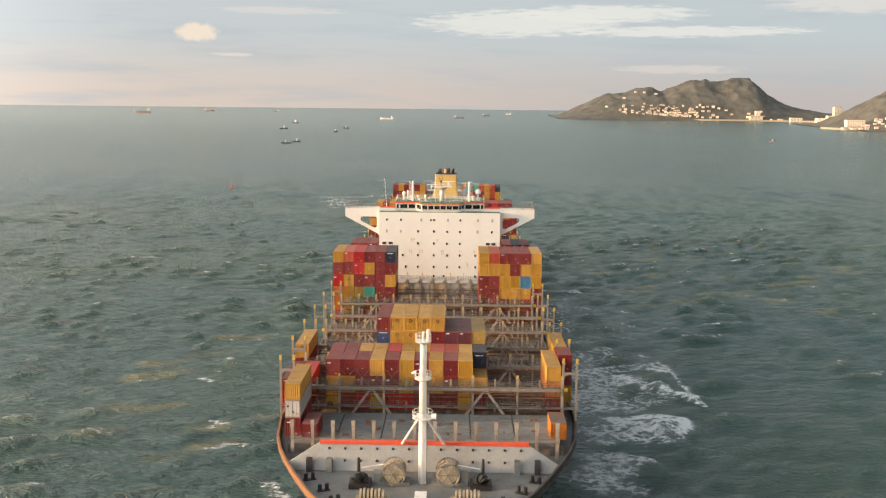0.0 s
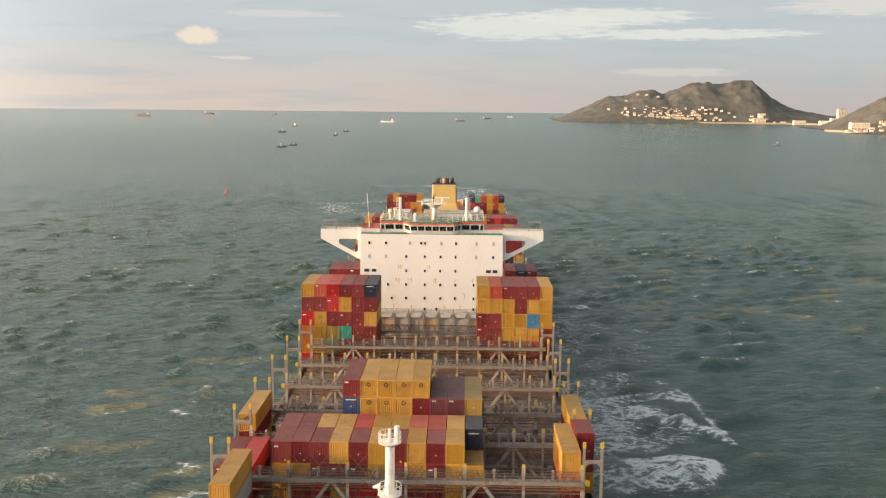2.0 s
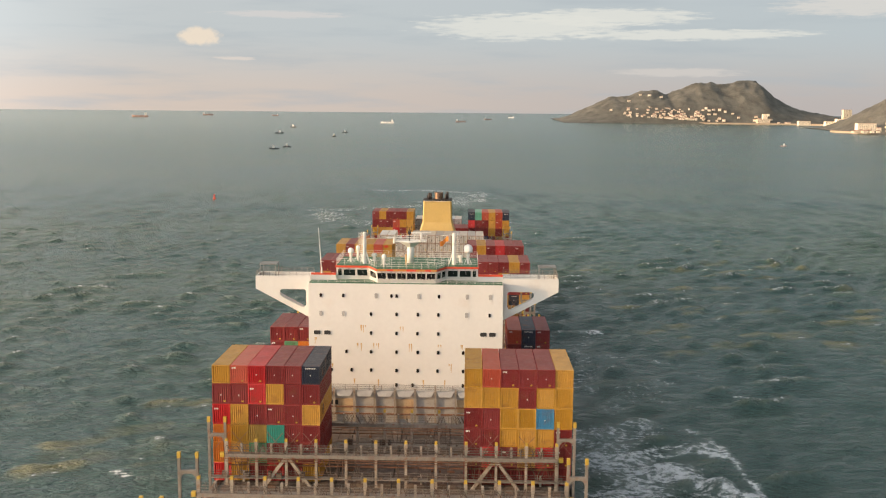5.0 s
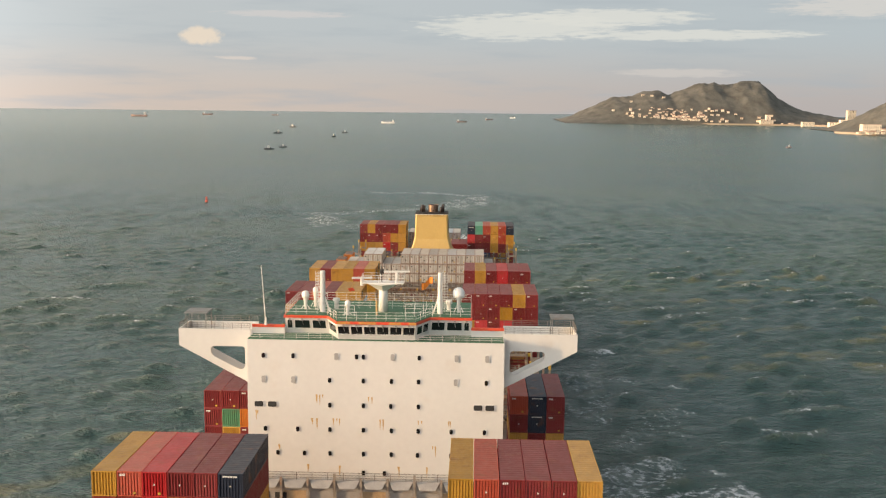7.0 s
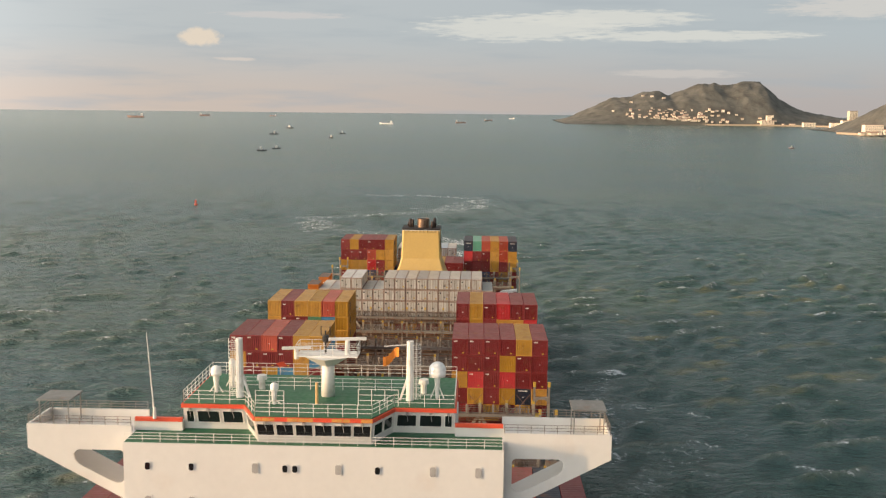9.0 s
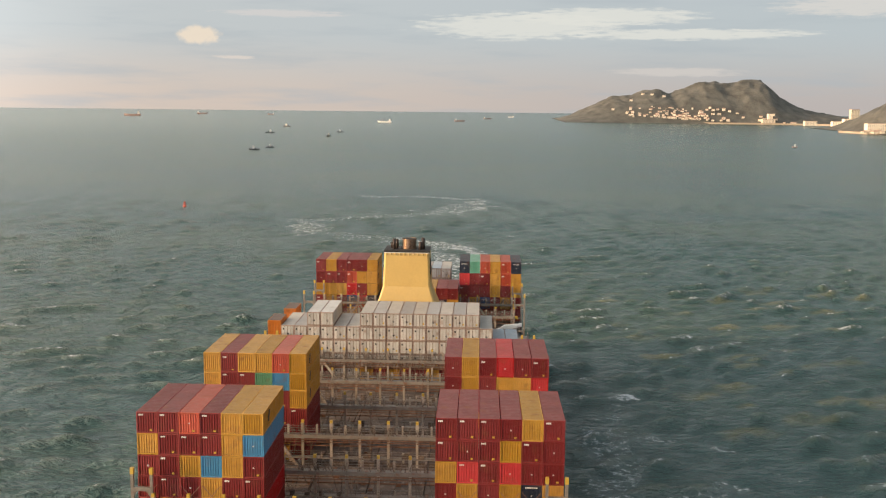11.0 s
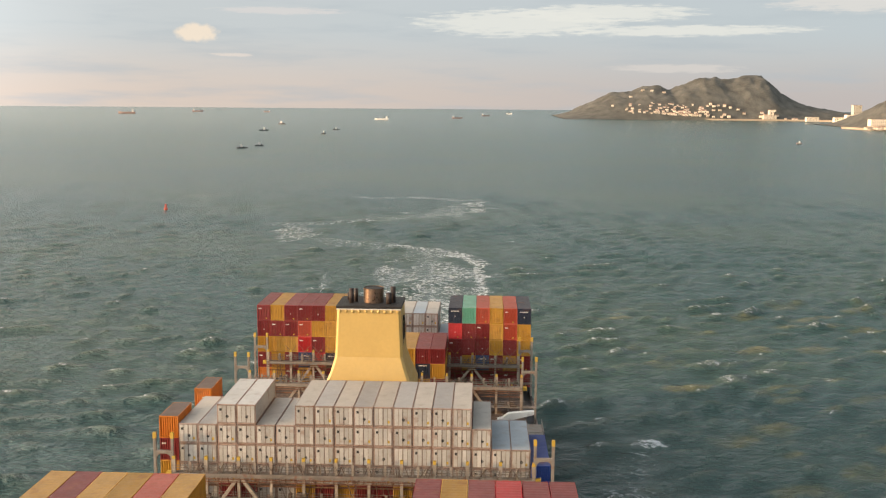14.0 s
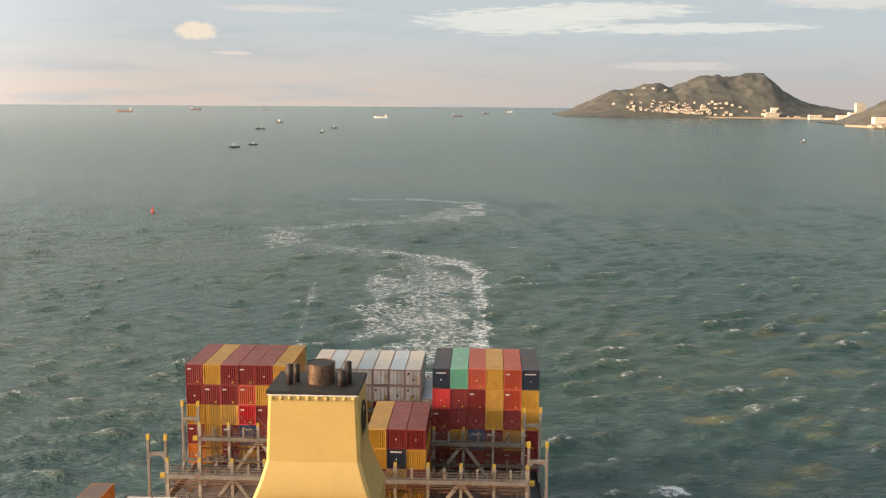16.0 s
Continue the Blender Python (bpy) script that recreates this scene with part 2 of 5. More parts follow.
def sea_material():
    m = bpy.data.materials.new("sea_water")
    m.use_nodes = True
    n, l = m.node_tree.nodes, m.node_tree.links
    p = n["Principled BSDF"]
    p.inputs["IOR"].default_value = 1.33
    co = n.new("ShaderNodeTexCoord")

    def noise_of(sc, det, rough=0.55, stretch=(1, 1, 1), turn=0.0):
        mp = n.new("ShaderNodeMapping")
        mp.inputs["Scale"].default_value = stretch
        mp.inputs["Rotation"].default_value = (0, 0, turn)
        l.new(co.outputs["Object"], mp.inputs[0])
        t = n.new("ShaderNodeTexNoise")
        t.inputs["Scale"].default_value, t.inputs["Detail"].default_value, t.inputs["Roughness"].default_value = sc, det, rough
        l.new(mp.outputs[0], t.inputs["Vector"])
        return t.outputs[0]

    def math_of(op, a, b):
        t = n.new("ShaderNodeMath")
        t.operation = op
        for i, v in enumerate((a, b)):
            if isinstance(v, (int, float)):
                t.inputs[i].default_value = v
            else:
                l.new(v, t.inputs[i])
        return t.outputs[0]

    def span(v, lo, hi, to_lo=0.0, to_hi=1.0):
        t = n.new("ShaderNodeMapRange")
        t.interpolation_type = "SMOOTHSTEP"
        t.inputs["From Min"].default_value, t.inputs["From Max"].default_value = lo, hi
        t.inputs["To Min"].default_value, t.inputs["To Max"].default_value = to_lo, to_hi
        l.new(v, t.inputs["Value"])
        return t.outputs[0]

    def mix(fac, a, b):
        t = n.new("ShaderNodeMix")
        t.data_type = "RGBA"
        for s, v in ((t.inputs[0], fac), (t.inputs[6], a), (t.inputs[7], b)):
            if isinstance(v, tuple):
                s.default_value = v
            else:
                l.new(v, s)
        return t.outputs[2]

    def attr(name):
        t = n.new("ShaderNodeAttribute")
        t.attribute_name = name
        return t.outputs["Fac"]

    foam, silt = attr("foam"), attr("silt")
    place = n.new("ShaderNodeSeparateXYZ")
    l.new(co.outputs["Object"], place.inputs[0])
    broad = noise_of(0.006, 4)
    water = mix(span(broad, 0.35, 0.65), (0.040, 0.090, 0.086, 1), (0.060, 0.104, 0.082, 1))
    # yellow of turbid, sunlit crests mixed into the water colour
    water = mix(span(silt, 0.0, 1.0, 0.0, 0.8), water, (0.185, 0.17, 0.072, 1))
    water = mix(span(foam, 0.1, 0.8, 0.0, 0.5), water, (0.20, 0.24, 0.23, 1))
    lace = noise_of(0.55, 9, 0.72, (1, 1.5, 1), 0.5)
    threads = math_of("ABSOLUTE", math_of("SUBTRACT", noise_of(0.22, 6, 0.65, (1, 1.3, 1), 0.8), 0.5), 0.0)
    rags = math_of("ADD", math_of("MULTIPLY", math_of("SUBTRACT", lace, 0.55), 2.8), math_of("SUBTRACT", 0.12, math_of("MULTIPLY", threads, 5.0)))
    cover = span(math_of("ADD", math_of("MULTIPLY", foam, 1.25), rags), 0.28, 1.0)
    cover = math_of("MULTIPLY", cover, span(foam, 0.03, 0.3))
    l.new(mix(cover, water, (0.80, 0.82, 0.83, 1)), p.inputs["Base Color"])
    l.new(math_of("MAXIMUM", span(cover, 0, 1, 0.0, 0.8), span(place.outputs[1], 250.0, 1500.0, 0.17, 0.23)), p.inputs["Roughness"])
    chop = math_of("ADD", math_of("MULTIPLY", noise_of(0.30, 4, 0.64, (1, 2.2, 1), -0.25), 2.4), math_of("MULTIPLY", noise_of(1.0, 4, 0.6, (1, 1.7, 1), 0.2), 0.5))
    swell = math_of("ADD", math_of("MULTIPLY", noise_of(0.13, 3, 0.5, (1, 2.0, 1), -0.35), 1.8), math_of("MULTIPLY", noise_of(0.045, 3, 0.5, (1, 2.6, 1), -0.15), 3.2))
    rip = math_of("MULTIPLY", math_of("ADD", chop, swell), span(place.outputs[1], 900.0, 3600.0, 1.0, 0.42))
    b = n.new("ShaderNodeBump")
    b.inputs["Strength"].default_value, b.inputs["Distance"].default_value = 1.0, 1.0
    l.new(rip, b.inputs["Height"])
    l.new(b.outputs[0], p.inputs["Normal"])
    return m


M_SEA = sea_material()

# ---- building helpers ----


def box(bm, x0, x1, y0, y1, z0, z1):
    v = [bm.verts.new(c) for c in ((x0, y0, z0), (x1, y0, z0), (x1, y1, z0), (x0, y1, z0), (x0, y0, z1), (x1, y0, z1), (x1, y1, z1), (x0, y1, z1))]
    for f in ((0, 3, 2, 1), (4, 5, 6, 7), (0, 1, 5, 4), (1, 2, 6, 5), (2, 3, 7, 6), (3, 0, 4, 7)):
        bm.faces.new([v[i] for i in f])


def one_box(*c):
    bm = bmesh.new()
    box(bm, *c)
    return bm


def tube(bm, p, q, r, r2=None, n=8, cap=True):
    p, q = Vector(p), Vector(q)
    r2 = r if r2 is None else r2
    m = (q - p).to_track_quat("Z", "Y").to_matrix()
    ring = []
    for c, rr in ((p, r), (q, r2)):
        ring.append([bm.verts.new(c + m @ Vector((math.cos(a) * rr, math.sin(a) * rr, 0))) for a in (2 * math.pi * i / n + math.pi / n for i in range(n))])
    for i in range(n):
        j = (i + 1) % n
        bm.faces.new((ring[0][i], ring[0][j], ring[1][j], ring[1][i]))
    if cap:
        bm.faces.new(ring[0][::-1])
        bm.faces.new(ring[1])


def bar(bm, p, q, w):
    tube(bm, p, q, w * 0.7071, n=4)


def prism(bm, pts, off):
    """A plate: the outline pts pushed along off."""
    a = [bm.verts.new(p) for p in pts]
    b = [bm.verts.new(Vector(p) + Vector(off)) for p in pts]
    bm.faces.new(a[::-1])
    bm.faces.new(b)
    for i in range(len(a)):
        j = (i + 1) % len(a)
        bm.faces.new((a[i], a[j], b[j], b[i]))


def sphere(bm, c, r, n=12):
    bmesh.ops.create_uvsphere(bm, u_segments=n, v_segments=n // 2 + 2, radius=r, matrix=Matrix.Translation(c))


def mesh_of(name, bm, material, smooth_faces=False, bevel=0.0):
    if bevel:
        bmesh.ops.bevel(bm, geom=bm.edges[:], offset=bevel, segments=1, affect="EDGES")
    bmesh.ops.recalc_face_normals(bm, faces=bm.faces[:])
    me = bpy.data.meshes.new(name)
    bm.to_mesh(me)
    bm.free()
    me.materials.append(material)
    if smooth_faces:
        me.shade_smooth()
    return me


def part(name, bm, material, parent, label="", smooth_faces=False, bevel=0.0):
    ob = new(name, mesh_of(name, bm, material, smooth_faces, bevel))
    ob.parent = parent
    return tagged(ob, label)


def shared(name, me, parent, x=0, y=0, z=0, rz=0, material=None, label=""):
    """One more object on a mesh that others use too."""
    ob = new(name, me)
    ob.parent = parent
    ob.matrix_basis = pose(x, y, z, 0, 0, rz)
    if material:
        ob.material_slots[0].link = "OBJECT"
        ob.material_slots[0].material = material
    return tagged(ob, label)


def rail(bm, pts, h=1.05, step=1.6, w=0.05):
    """Posts and three bars along a line."""
    for p, q in zip(pts, pts[1:]):
        p, q = Vector(p), Vector(q)
        k = max(1, round((q - p).length / step))
        for i in range(k + 1):
            c = p.lerp(q, i / k)
            bar(bm, c, c + Vector((0, 0, h)), w)
        for z in (h, h * 0.66, h * 0.33):
            bar(bm, p + Vector((0, 0, z)), q + Vector((0, 0, z)), w * 0.8)


MOVING = []      # things that ride with the ship: object, pose on the ship
# ship's pose by seconds: place and turn in degrees
SHIP_WAY = [(0, 0.000, 0.000, 0.0000),
    (2, -2.253, -16.135, -0.2658),
    (4, -4.478, -32.271, -0.5222),
    (6, -6.675, -48.406, -0.7666),
    (8, -8.843, -64.542, -0.9966),
    (10, -10.982, -80.677, -1.2099),
    (12, -13.093, -96.813, -1.4039),
    (14, -15.175, -112.948, -1.5762),
    (16, -17.229, -129.084, -1.7244),
]

# ---- sea ----
def smoothstep(v, lo, hi):
    t = np.clip((v - lo) / (hi - lo), 0, 1)
    return t * t * (3 - 2 * t)


def sea_level(x, y):
    """The far sea rises a little, to stand for distance past the lens's reach."""
    return 45.0 * np.clip((y - 1500.0) / 3300.0, 0, None) ** 1.6


def grain(X, Y, size, seed):
    """Smooth noise from -1 to 1 whose lumps are about size across."""
    r = np.random.default_rng(seed)
    out, amp, tot = np.zeros_like(X), 1.0, 0.0
    for o in range(3):
        table = r.uniform(-1, 1, (256, 256))
        u, v = X / size * 2 ** o + 71.3 * o, Y / size * 2 ** o + 37.7 * o
        iu, iv = np.floor(u).astype(int), np.floor(v).astype(int)
        fu, fv = u - iu, v - iv
        fu, fv = fu * fu * (3 - 2 * fu), fv * fv * (3 - 2 * fv)
        c = [table[(iu + a) % 256, (iv + b) % 256] for a, b in ((0, 0), (1, 0), (0, 1), (1, 1))]
        out += amp * ((c[0] * (1 - fu) + c[1] * fu) * (1 - fv) + (c[2] * (1 - fu) + c[3] * fu) * fv)
        tot += amp
        amp *= 0.55
    return out / tot * 1.6


def sea():
    def spread(at, end, step, power):
        """Places whose spacing grows with their distance."""
        out, first = [], at
        while at < end:
            out.append(at)
            at += step * (at / first) ** power
        return np.array(out)

    ys = np.concatenate([np.arange(-700, -100, 40), np.arange(-100, 120, 6), np.arange(120, 480, 1.5), spread(480, 2400, 1.5, 1.55), np.arange(2400, 5001, 65)])
    half = np.concatenate([np.arange(0, 170, 1.6), spread(170, 900, 1.6, 1.3), np.arange(900, 1500, 30), np.arange(1500, 4600, 130)])
    xs = np.concatenate([-half[:0:-1], half])
    X, Y = np.meshgrid(xs, ys)
    rng = np.random.default_rng(5)
    Zw = np.zeros_like(X)
    cell = np.maximum(*np.meshgrid(np.gradient(xs), np.gradient(ys)))
    wx, wy = 7 * grain(X, Y, 90.0, 1), 7 * grain(X, Y, 90.0, 2)
    for k in range(80):
        lam = 3.6 * (4.4 ** rng.random())
        ang = radians(118 if k % 3 else 98) + rng.normal() * (0.34 if k % 3 else 0.5)
        amp = 0.0085 * lam ** 0.78 * (0.5 + rng.random()) * smoothstep(lam / cell, 2.0, 4.5)
        kx, ky = 2 * np.pi / lam * np.cos(ang), 2 * np.pi / lam * np.sin(ang)
        Zw += amp * np.sin(kx * (X + wx) + ky * (Y + wy) + rng.random() * 6.283)
    Zw *= 1 + 0.2 * grain(X, Y, 140.0, 3)
    dev = Zw.std()
    crest = Zw / dev
    Zw = dev * (crest + 0.16 * (crest * crest - 1))
    Z = Zw * (1 - 0.35 * smoothstep(Y, 1400, 2600)) * smoothstep(Y, 100, 150) + sea_level(X, Y) - 0.3
    # broken crests
    rough, ragged, fray = grain(X, Y, 60.0, 4), grain(X, Y, 11.0, 6), grain(X, Y, 4.5, 7)
    near = smoothstep(Y, 105, 140) * (1 - smoothstep(Y, 560, 1000)) * (1 - 0.9 * smoothstep(np.abs(X), 150, 250))
    foam = 0.45 * near * smoothstep(crest + 0.9 * rough + 0.7 * fray, 3.3, 4.1)
    silt = 0.3 * near * smoothstep(crest + 1.2 * rough, 1.7, 3.1)

    def band(ax, ay, bx, by, w, amt, ragg=0.45):
        """A ragged strip between two places on the water."""
        ux, uy = bx - ax, by - ay
        t = np.clip(((X - ax) * ux + (Y - ay) * uy) / max(ux * ux + uy * uy, 1e-6), 0, 1)
        d = np.hypot(X - ax - ux * t, Y - ay - uy * t) / w + ragg * ragged + 0.3 * fray
        return amt * (1 - smoothstep(d, 0.35, 1.25))

    # wash of the bow along the port side: open lace, then its breaking edges
    for a in ((36, 200, 45, 200, 9, 0.58), (34, 215, 44, 245, 10, 0.56), (36, 245, 50, 240, 10, 0.55), (34, 262, 46, 268, 10, 0.42), (33, 170, 36, 182, 7, 0.6),
              (40, 215, 56, 228, 8, 0.42), (42, 285, 52, 300, 8, 0.24), (40, 320, 46, 360, 8, 0.20), (44, 250, 58, 258, 5, 0.5), (38, 300, 40, 340, 6, 0.3)):
        foam = np.maximum(foam, band(*a[:5], a[5] + 0.10))
    edges = ((47, 206, 53, 201, 4.5, 0.95), (40, 205, 48, 205, 5, 0.8), (47, 243, 56, 234, 2.6, 0.85), (56, 233, 62, 225, 2.4, 0.9), (38, 183, 42, 180, 3.5, 0.8),
             (62, 226, 63, 240, 1.8, 0.75), (63, 240, 61, 262, 1.6, 0.7), (57, 254, 61, 251, 1.8, 0.9), (57, 268, 59, 266, 1.4, 0.7), (61, 224, 64, 221, 1.8, 0.9), (50, 336, 54, 334, 1.6, 0.55), (58, 310, 62, 306, 1.6, 0.5), (54, 291, 59, 288, 1.6, 0.55))
    for a in edges:
        foam = np.maximum(foam, band(*a, 0.3))
    for a in edges[:5]:
        Z += 1.2 * band(*a[:4], a[4] * 1.4, 0.8, 0.15)
    # loose whitecaps, seen one by one
    for a in ((-60, 238, -57, 236, 1.3, 0.8), (-49, 204, -45, 201, 1.6, 0.85), (-43, 189, -37, 186, 1.5, 0.8), (-34, 192, -28, 198, 1.3, 0.6), (-30, 168, -26, 160, 2.2, 0.8),
              (-52, 222, -50, 221, 1.1, 0.8), (-59, 247, -58, 246, 1.0, 0.7), (48, 367, 52, 366, 2.2, 0.9), (46, 365, 50, 364, 1.6, 0.8), (76, 296, 81, 293, 2.0, 0.7), (78, 292, 85, 290, 2.4, 0.5),
              (70, 315, 73, 312, 1.5, 0.5), (36, 677, 38, 675, 2.0, 0.8), (101, 419, 106, 417, 2.2, 0.5), (62, 330, 66, 328, 1.6, 0.5)):
        foam = np.maximum(foam, band(*a[:4], a[4] * .85, a[5] * .85, 0.35))
    # silty water stirred up under the crests, its sunlit yellow put into the colour
    prng = random.Random(12)
    for k in range(84):
        if k < 24:
            sx, sy = prng.uniform(-80, -30), prng.uniform(150, 290)
        else:
            sx, sy = prng.uniform(30, 180), prng.uniform(330, 520)
        ln, amt = prng.uniform(2, 8), prng.uniform(.4, .95)
        silt = np.maximum(silt, band(sx, sy, sx + ln, sy + ln * .55, prng.uniform(2.2, 4.5), amt) * (0.55 + 0.45 * smoothstep(crest, -0.6, 1.0)))
        if prng.random() < .3:
            foam = np.maximum(foam, band(sx + ln * .4, sy - 1, sx + ln * .8, sy, prng.uniform(.7, 1.4), .62, 0.3))
    # the wake bends to and fro behind the stern
    for a in ((-2, 400, -1, 480, 21, 0.55), (-1, 480, 0, 590, 21, 0.52), (18, 470, 19, 600, 4, 0.7), (19, 600, 8, 637, 6, 0.66), (8, 637, -21, 660, 5, 0.55), (2, 590, -8, 640, 18, 0.40),
              (-21, 655, -74, 688, 15, 0.30), (-74, 682, -83, 738, 14, 0.40), (-83, 745, -40, 770, 10, 0.30), (-40, 772, -5, 792, 14, 0.30), (0, 800, 16, 850, 20, 0.38),
              (22, 822, 23, 890, 8, 0.55), (20, 895, -22, 920, 13, 0.40), (-22, 920, -58, 916, 10, 0.28), (-45, 575, -32, 425, 1.6, 0.35), (-16, 490, -18, 570, 8, 0.50), (-6, 500, 10, 520, 10, 0.58)):
        foam = np.maximum(foam, band(*a[:5], 0.17 + 0.70 * a[5], 0.6))
    ny, nx = X.shape
    idx = np.arange(ny * nx).reshape(ny, nx)
    q = np.stack([idx[:-1, :-1], idx[:-1, 1:], idx[1:, 1:], idx[1:, :-1]], -1).reshape(-1, 4)
    me = bpy.data.meshes.new("water")
    me.vertices.add(ny * nx)
    me.vertices.foreach_set("co", np.stack([X, Y, Z], -1).ravel())
    me.loops.add(q.size)
    me.loops.foreach_set("vertex_index", q.ravel().astype(np.int32))
    me.polygons.add(len(q))
    me.polygons.foreach_set("loop_start", np.arange(0, q.size, 4, dtype=np.int32))
    me.update(calc_edges=True)
    for name, v in (("foam", foam), ("silt", silt)):
        me.attributes.new(name, "FLOAT", "POINT").data.foreach_set("value", np.clip(v, 0, 1).ravel().astype(np.float32))
    me.shade_smooth()
    me.materials.append(M_SEA)
    tagged(new("water", me), "choppy grey-green sea with whitecaps and wake foam", "sea", kind="structure")


sea()

# ---- island and shore ----
# haze of the distance is greyed into the hillside colour
M_WOOD = mat("wooded_hillside", (0.128, 0.122, 0.104), 0.95, 0, 0.6, 0.03, (0.20, 0.17, 0.13), 0.4, 0.9, 0.08)
M_SHORE = mat("pale_shore", (0.42, 0.33, 0.24), 0.9, 0, 0.3, 0.02)
M_PLASTER = mat("cream_plaster", (0.78, 0.68, 0.54), 0.8, 0, 0.1, 0.1, rnd=0.2)
M_TILE = mat("roof_tiles", (0.42, 0.27, 0.20), 0.8, 0, 0.2, 0.2, rnd=0.2)


def hill_height(prof, cy, depth, x, y):
    """Height of a hill over the sea, smooth."""
    v = (y - cy) / depth
    return float(np.interp(x, [p[0] for p in prof], [p[1] for p in prof])) * max(0.0, 1 - abs(v) ** 1.6) ** 1.15


def terrain(name, prof, cy, depth, label):
    """A wooded hill whose ridge follows a profile of (across, height) pairs."""
    px = np.array([p[0] for p in prof], float)
    ph = np.array([p[1] for p in prof], float)
    xs, ys = np.linspace(px[0], px[-1], 190), np.linspace(-1, 1, 60)
    bm = bmesh.new()
    grid = []
    for x in xs:
        h = float(np.interp(x, px, ph))
        col = []
        for v in ys:
            fall = max(0.0, 1 - abs(v) ** 1.6) ** 1.15
            y = cy + depth * v
            n1 = noise.fractal(Vector((x * 0.006, y * 0.006, 1.7)), 1.0, 2.1, 5)
            n2 = noise.noise(Vector((x * 0.045, y * 0.045, 0.3)))
            ridge = max(0.0, h * fall * (1 + 0.30 * n1 * (1 - fall * 0.7)) + n2 * 6.0 * min(1, h / 40) * fall)
            col.append(bm.verts.new((x, y, sea_level(0, y) - 3 + ridge + (4 if abs(v) < 0.97 else 0))))
        grid.append(col)
    for a, b in zip(grid, grid[1:]):
        for i in range(len(a) - 1):
            bm.faces.new((a[i], b[i], b[i + 1], a[i + 1]))
    me = mesh_of(name, bm, M_WOOD, True)
    return tagged(new(name, me), label, "hill", kind="structure")


ISLAND = ((380, 0), (440, 22), (500, 50), (580, 88), (660, 96), (700, 110), (756, 116), (795, 102), (840, 124), (905, 146), (960, 147), (1010, 141),
                        (1060, 146), (1135, 148), (1160, 126), (1200, 94), (1250, 64), (1310, 46), (1370, 36), (1440, 24), (1540, 10))
terrain("island_hill", ISLAND, 3950, 260,
        "hazy wooded headland with a steep far shoulder and houses along its shore")
POINT = ((1120, 0), (1150, 14), (1190, 48), (1240, 82), (1300, 116), (1400, 130), (1600, 170), (1900, 120), (2100, 0))
terrain("shore_hill", POINT, 3050, 300,
        "wooded hill beside the bay, cut off by the view")


def shore(name, pts, w, label):
    bm = bmesh.new()
    for (x0, y0), (x1, y1) in zip(pts, pts[1:]):
        z0, z1 = float(sea_level(0, y0)), float(sea_level(0, y1))
        prism(bm, [(x0, y0, z0 - 2), (x1, y1, z1 - 2), (x1, y1, z1 + 5), (x0, y0, z0 + 5)], (0, w, 0))
    tagged(part(name, bm, M_SHORE, None), label, "shore", kind="structure")


shore("shore_wall", [(560, 3790), (700, 3740), (900, 3690), (1100, 3670), (1230, 3640), (1330, 3560)], 25, "pale sunlit sea wall at the foot of the headland")
shore("shore_road", [(1075, 2960), (1110, 2850), (1180, 2765), (1300, 2745), (1500, 2740)], 25, "pale shore road at the foot of the hill")


def house(x, y, z, w, d, h, pitched):
    ob = new("house")
    ob.location = (x, y, z)
    bm = bmesh.new()
    box(bm, -w / 2, w / 2, -d / 2, d / 2, 0, h)
    part("wall", bm, M_PLASTER, ob)
    bm = bmesh.new()
    if pitched:
        prism(bm, [(-w / 2 - .5, -d / 2 - .5, h), (w / 2 + .5, -d / 2 - .5, h), (w / 2 + .5, 0, h + w * .25), (-w / 2 - .5, 0, h + w * .25)], (0, .4, .3))
        prism(bm, [(-w / 2 - .5, 0, h + w * .25), (w / 2 + .5, 0, h + w * .25), (w / 2 + .5, d / 2 + .5, h), (-w / 2 - .5, d / 2 + .5, h)], (0, .4, .3))
    else:
        box(bm, -w / 2 - .4, w / 2 + .4, -d / 2 - .4, d / 2 + .4, h, h + .8)
    part("roof", bm, M_TILE, ob)
    bm = bmesh.new()
    for k in range(max(1, int(w // 5))):
        for f in range(max(1, int(h // 4))):
            x0 = -w / 2 + 1.5 + k * 5
            box(bm, x0, x0 + 1.6, -d / 2 - .1, -d / 2 + .1, 1.2 + f * 4, 3 + f * 4)
    tagged(part("glazing", bm, M_WINDOW, ob), kind="stuff")
    return tagged(ob, "cream town house with tiled roof on the shore", "house", "houses on the headland's shore")


rng = random.Random(8)
for i in range(130):
    x = rng.uniform(570, 1180) if i < 45 else rng.gauss(800, 85)
    y = 3735 - 60 * (x - 590) / 560 + rng.random() ** 2.2 * 60
    house(x, y, float(sea_level(0, y)) + hill_height(ISLAND, 3950, 260, x, y) + 1.5, rng.uniform(5, 11), rng.uniform(5, 9), rng.uniform(4, 8), rng.random() < 0.6)
for i in range(40):
    x, y = rng.uniform(1090, 1330), rng.uniform(2790, 2900)
    house(x, y, float(sea_level(0, y)) + hill_height(POINT, 3050, 300, x, y) + 3, rng.uniform(5, 11), rng.uniform(5, 9), rng.uniform(4, 8), rng.random() < 0.6)
for x, y, w, d, h in ((1092, 3690, 44, 20, 16), (1100, 3700, 16, 16, 34), (1285, 3420, 26, 20, 56), (1262, 3410, 30, 20, 26), (1235, 3430, 34, 20, 17), (1305, 3440, 30, 20, 36), (1180, 3520, 40, 18, 15), (1130, 2870, 50, 24, 26)):
    house(x, y, float(sea_level(0, y)) + 2, w, d, h, False)
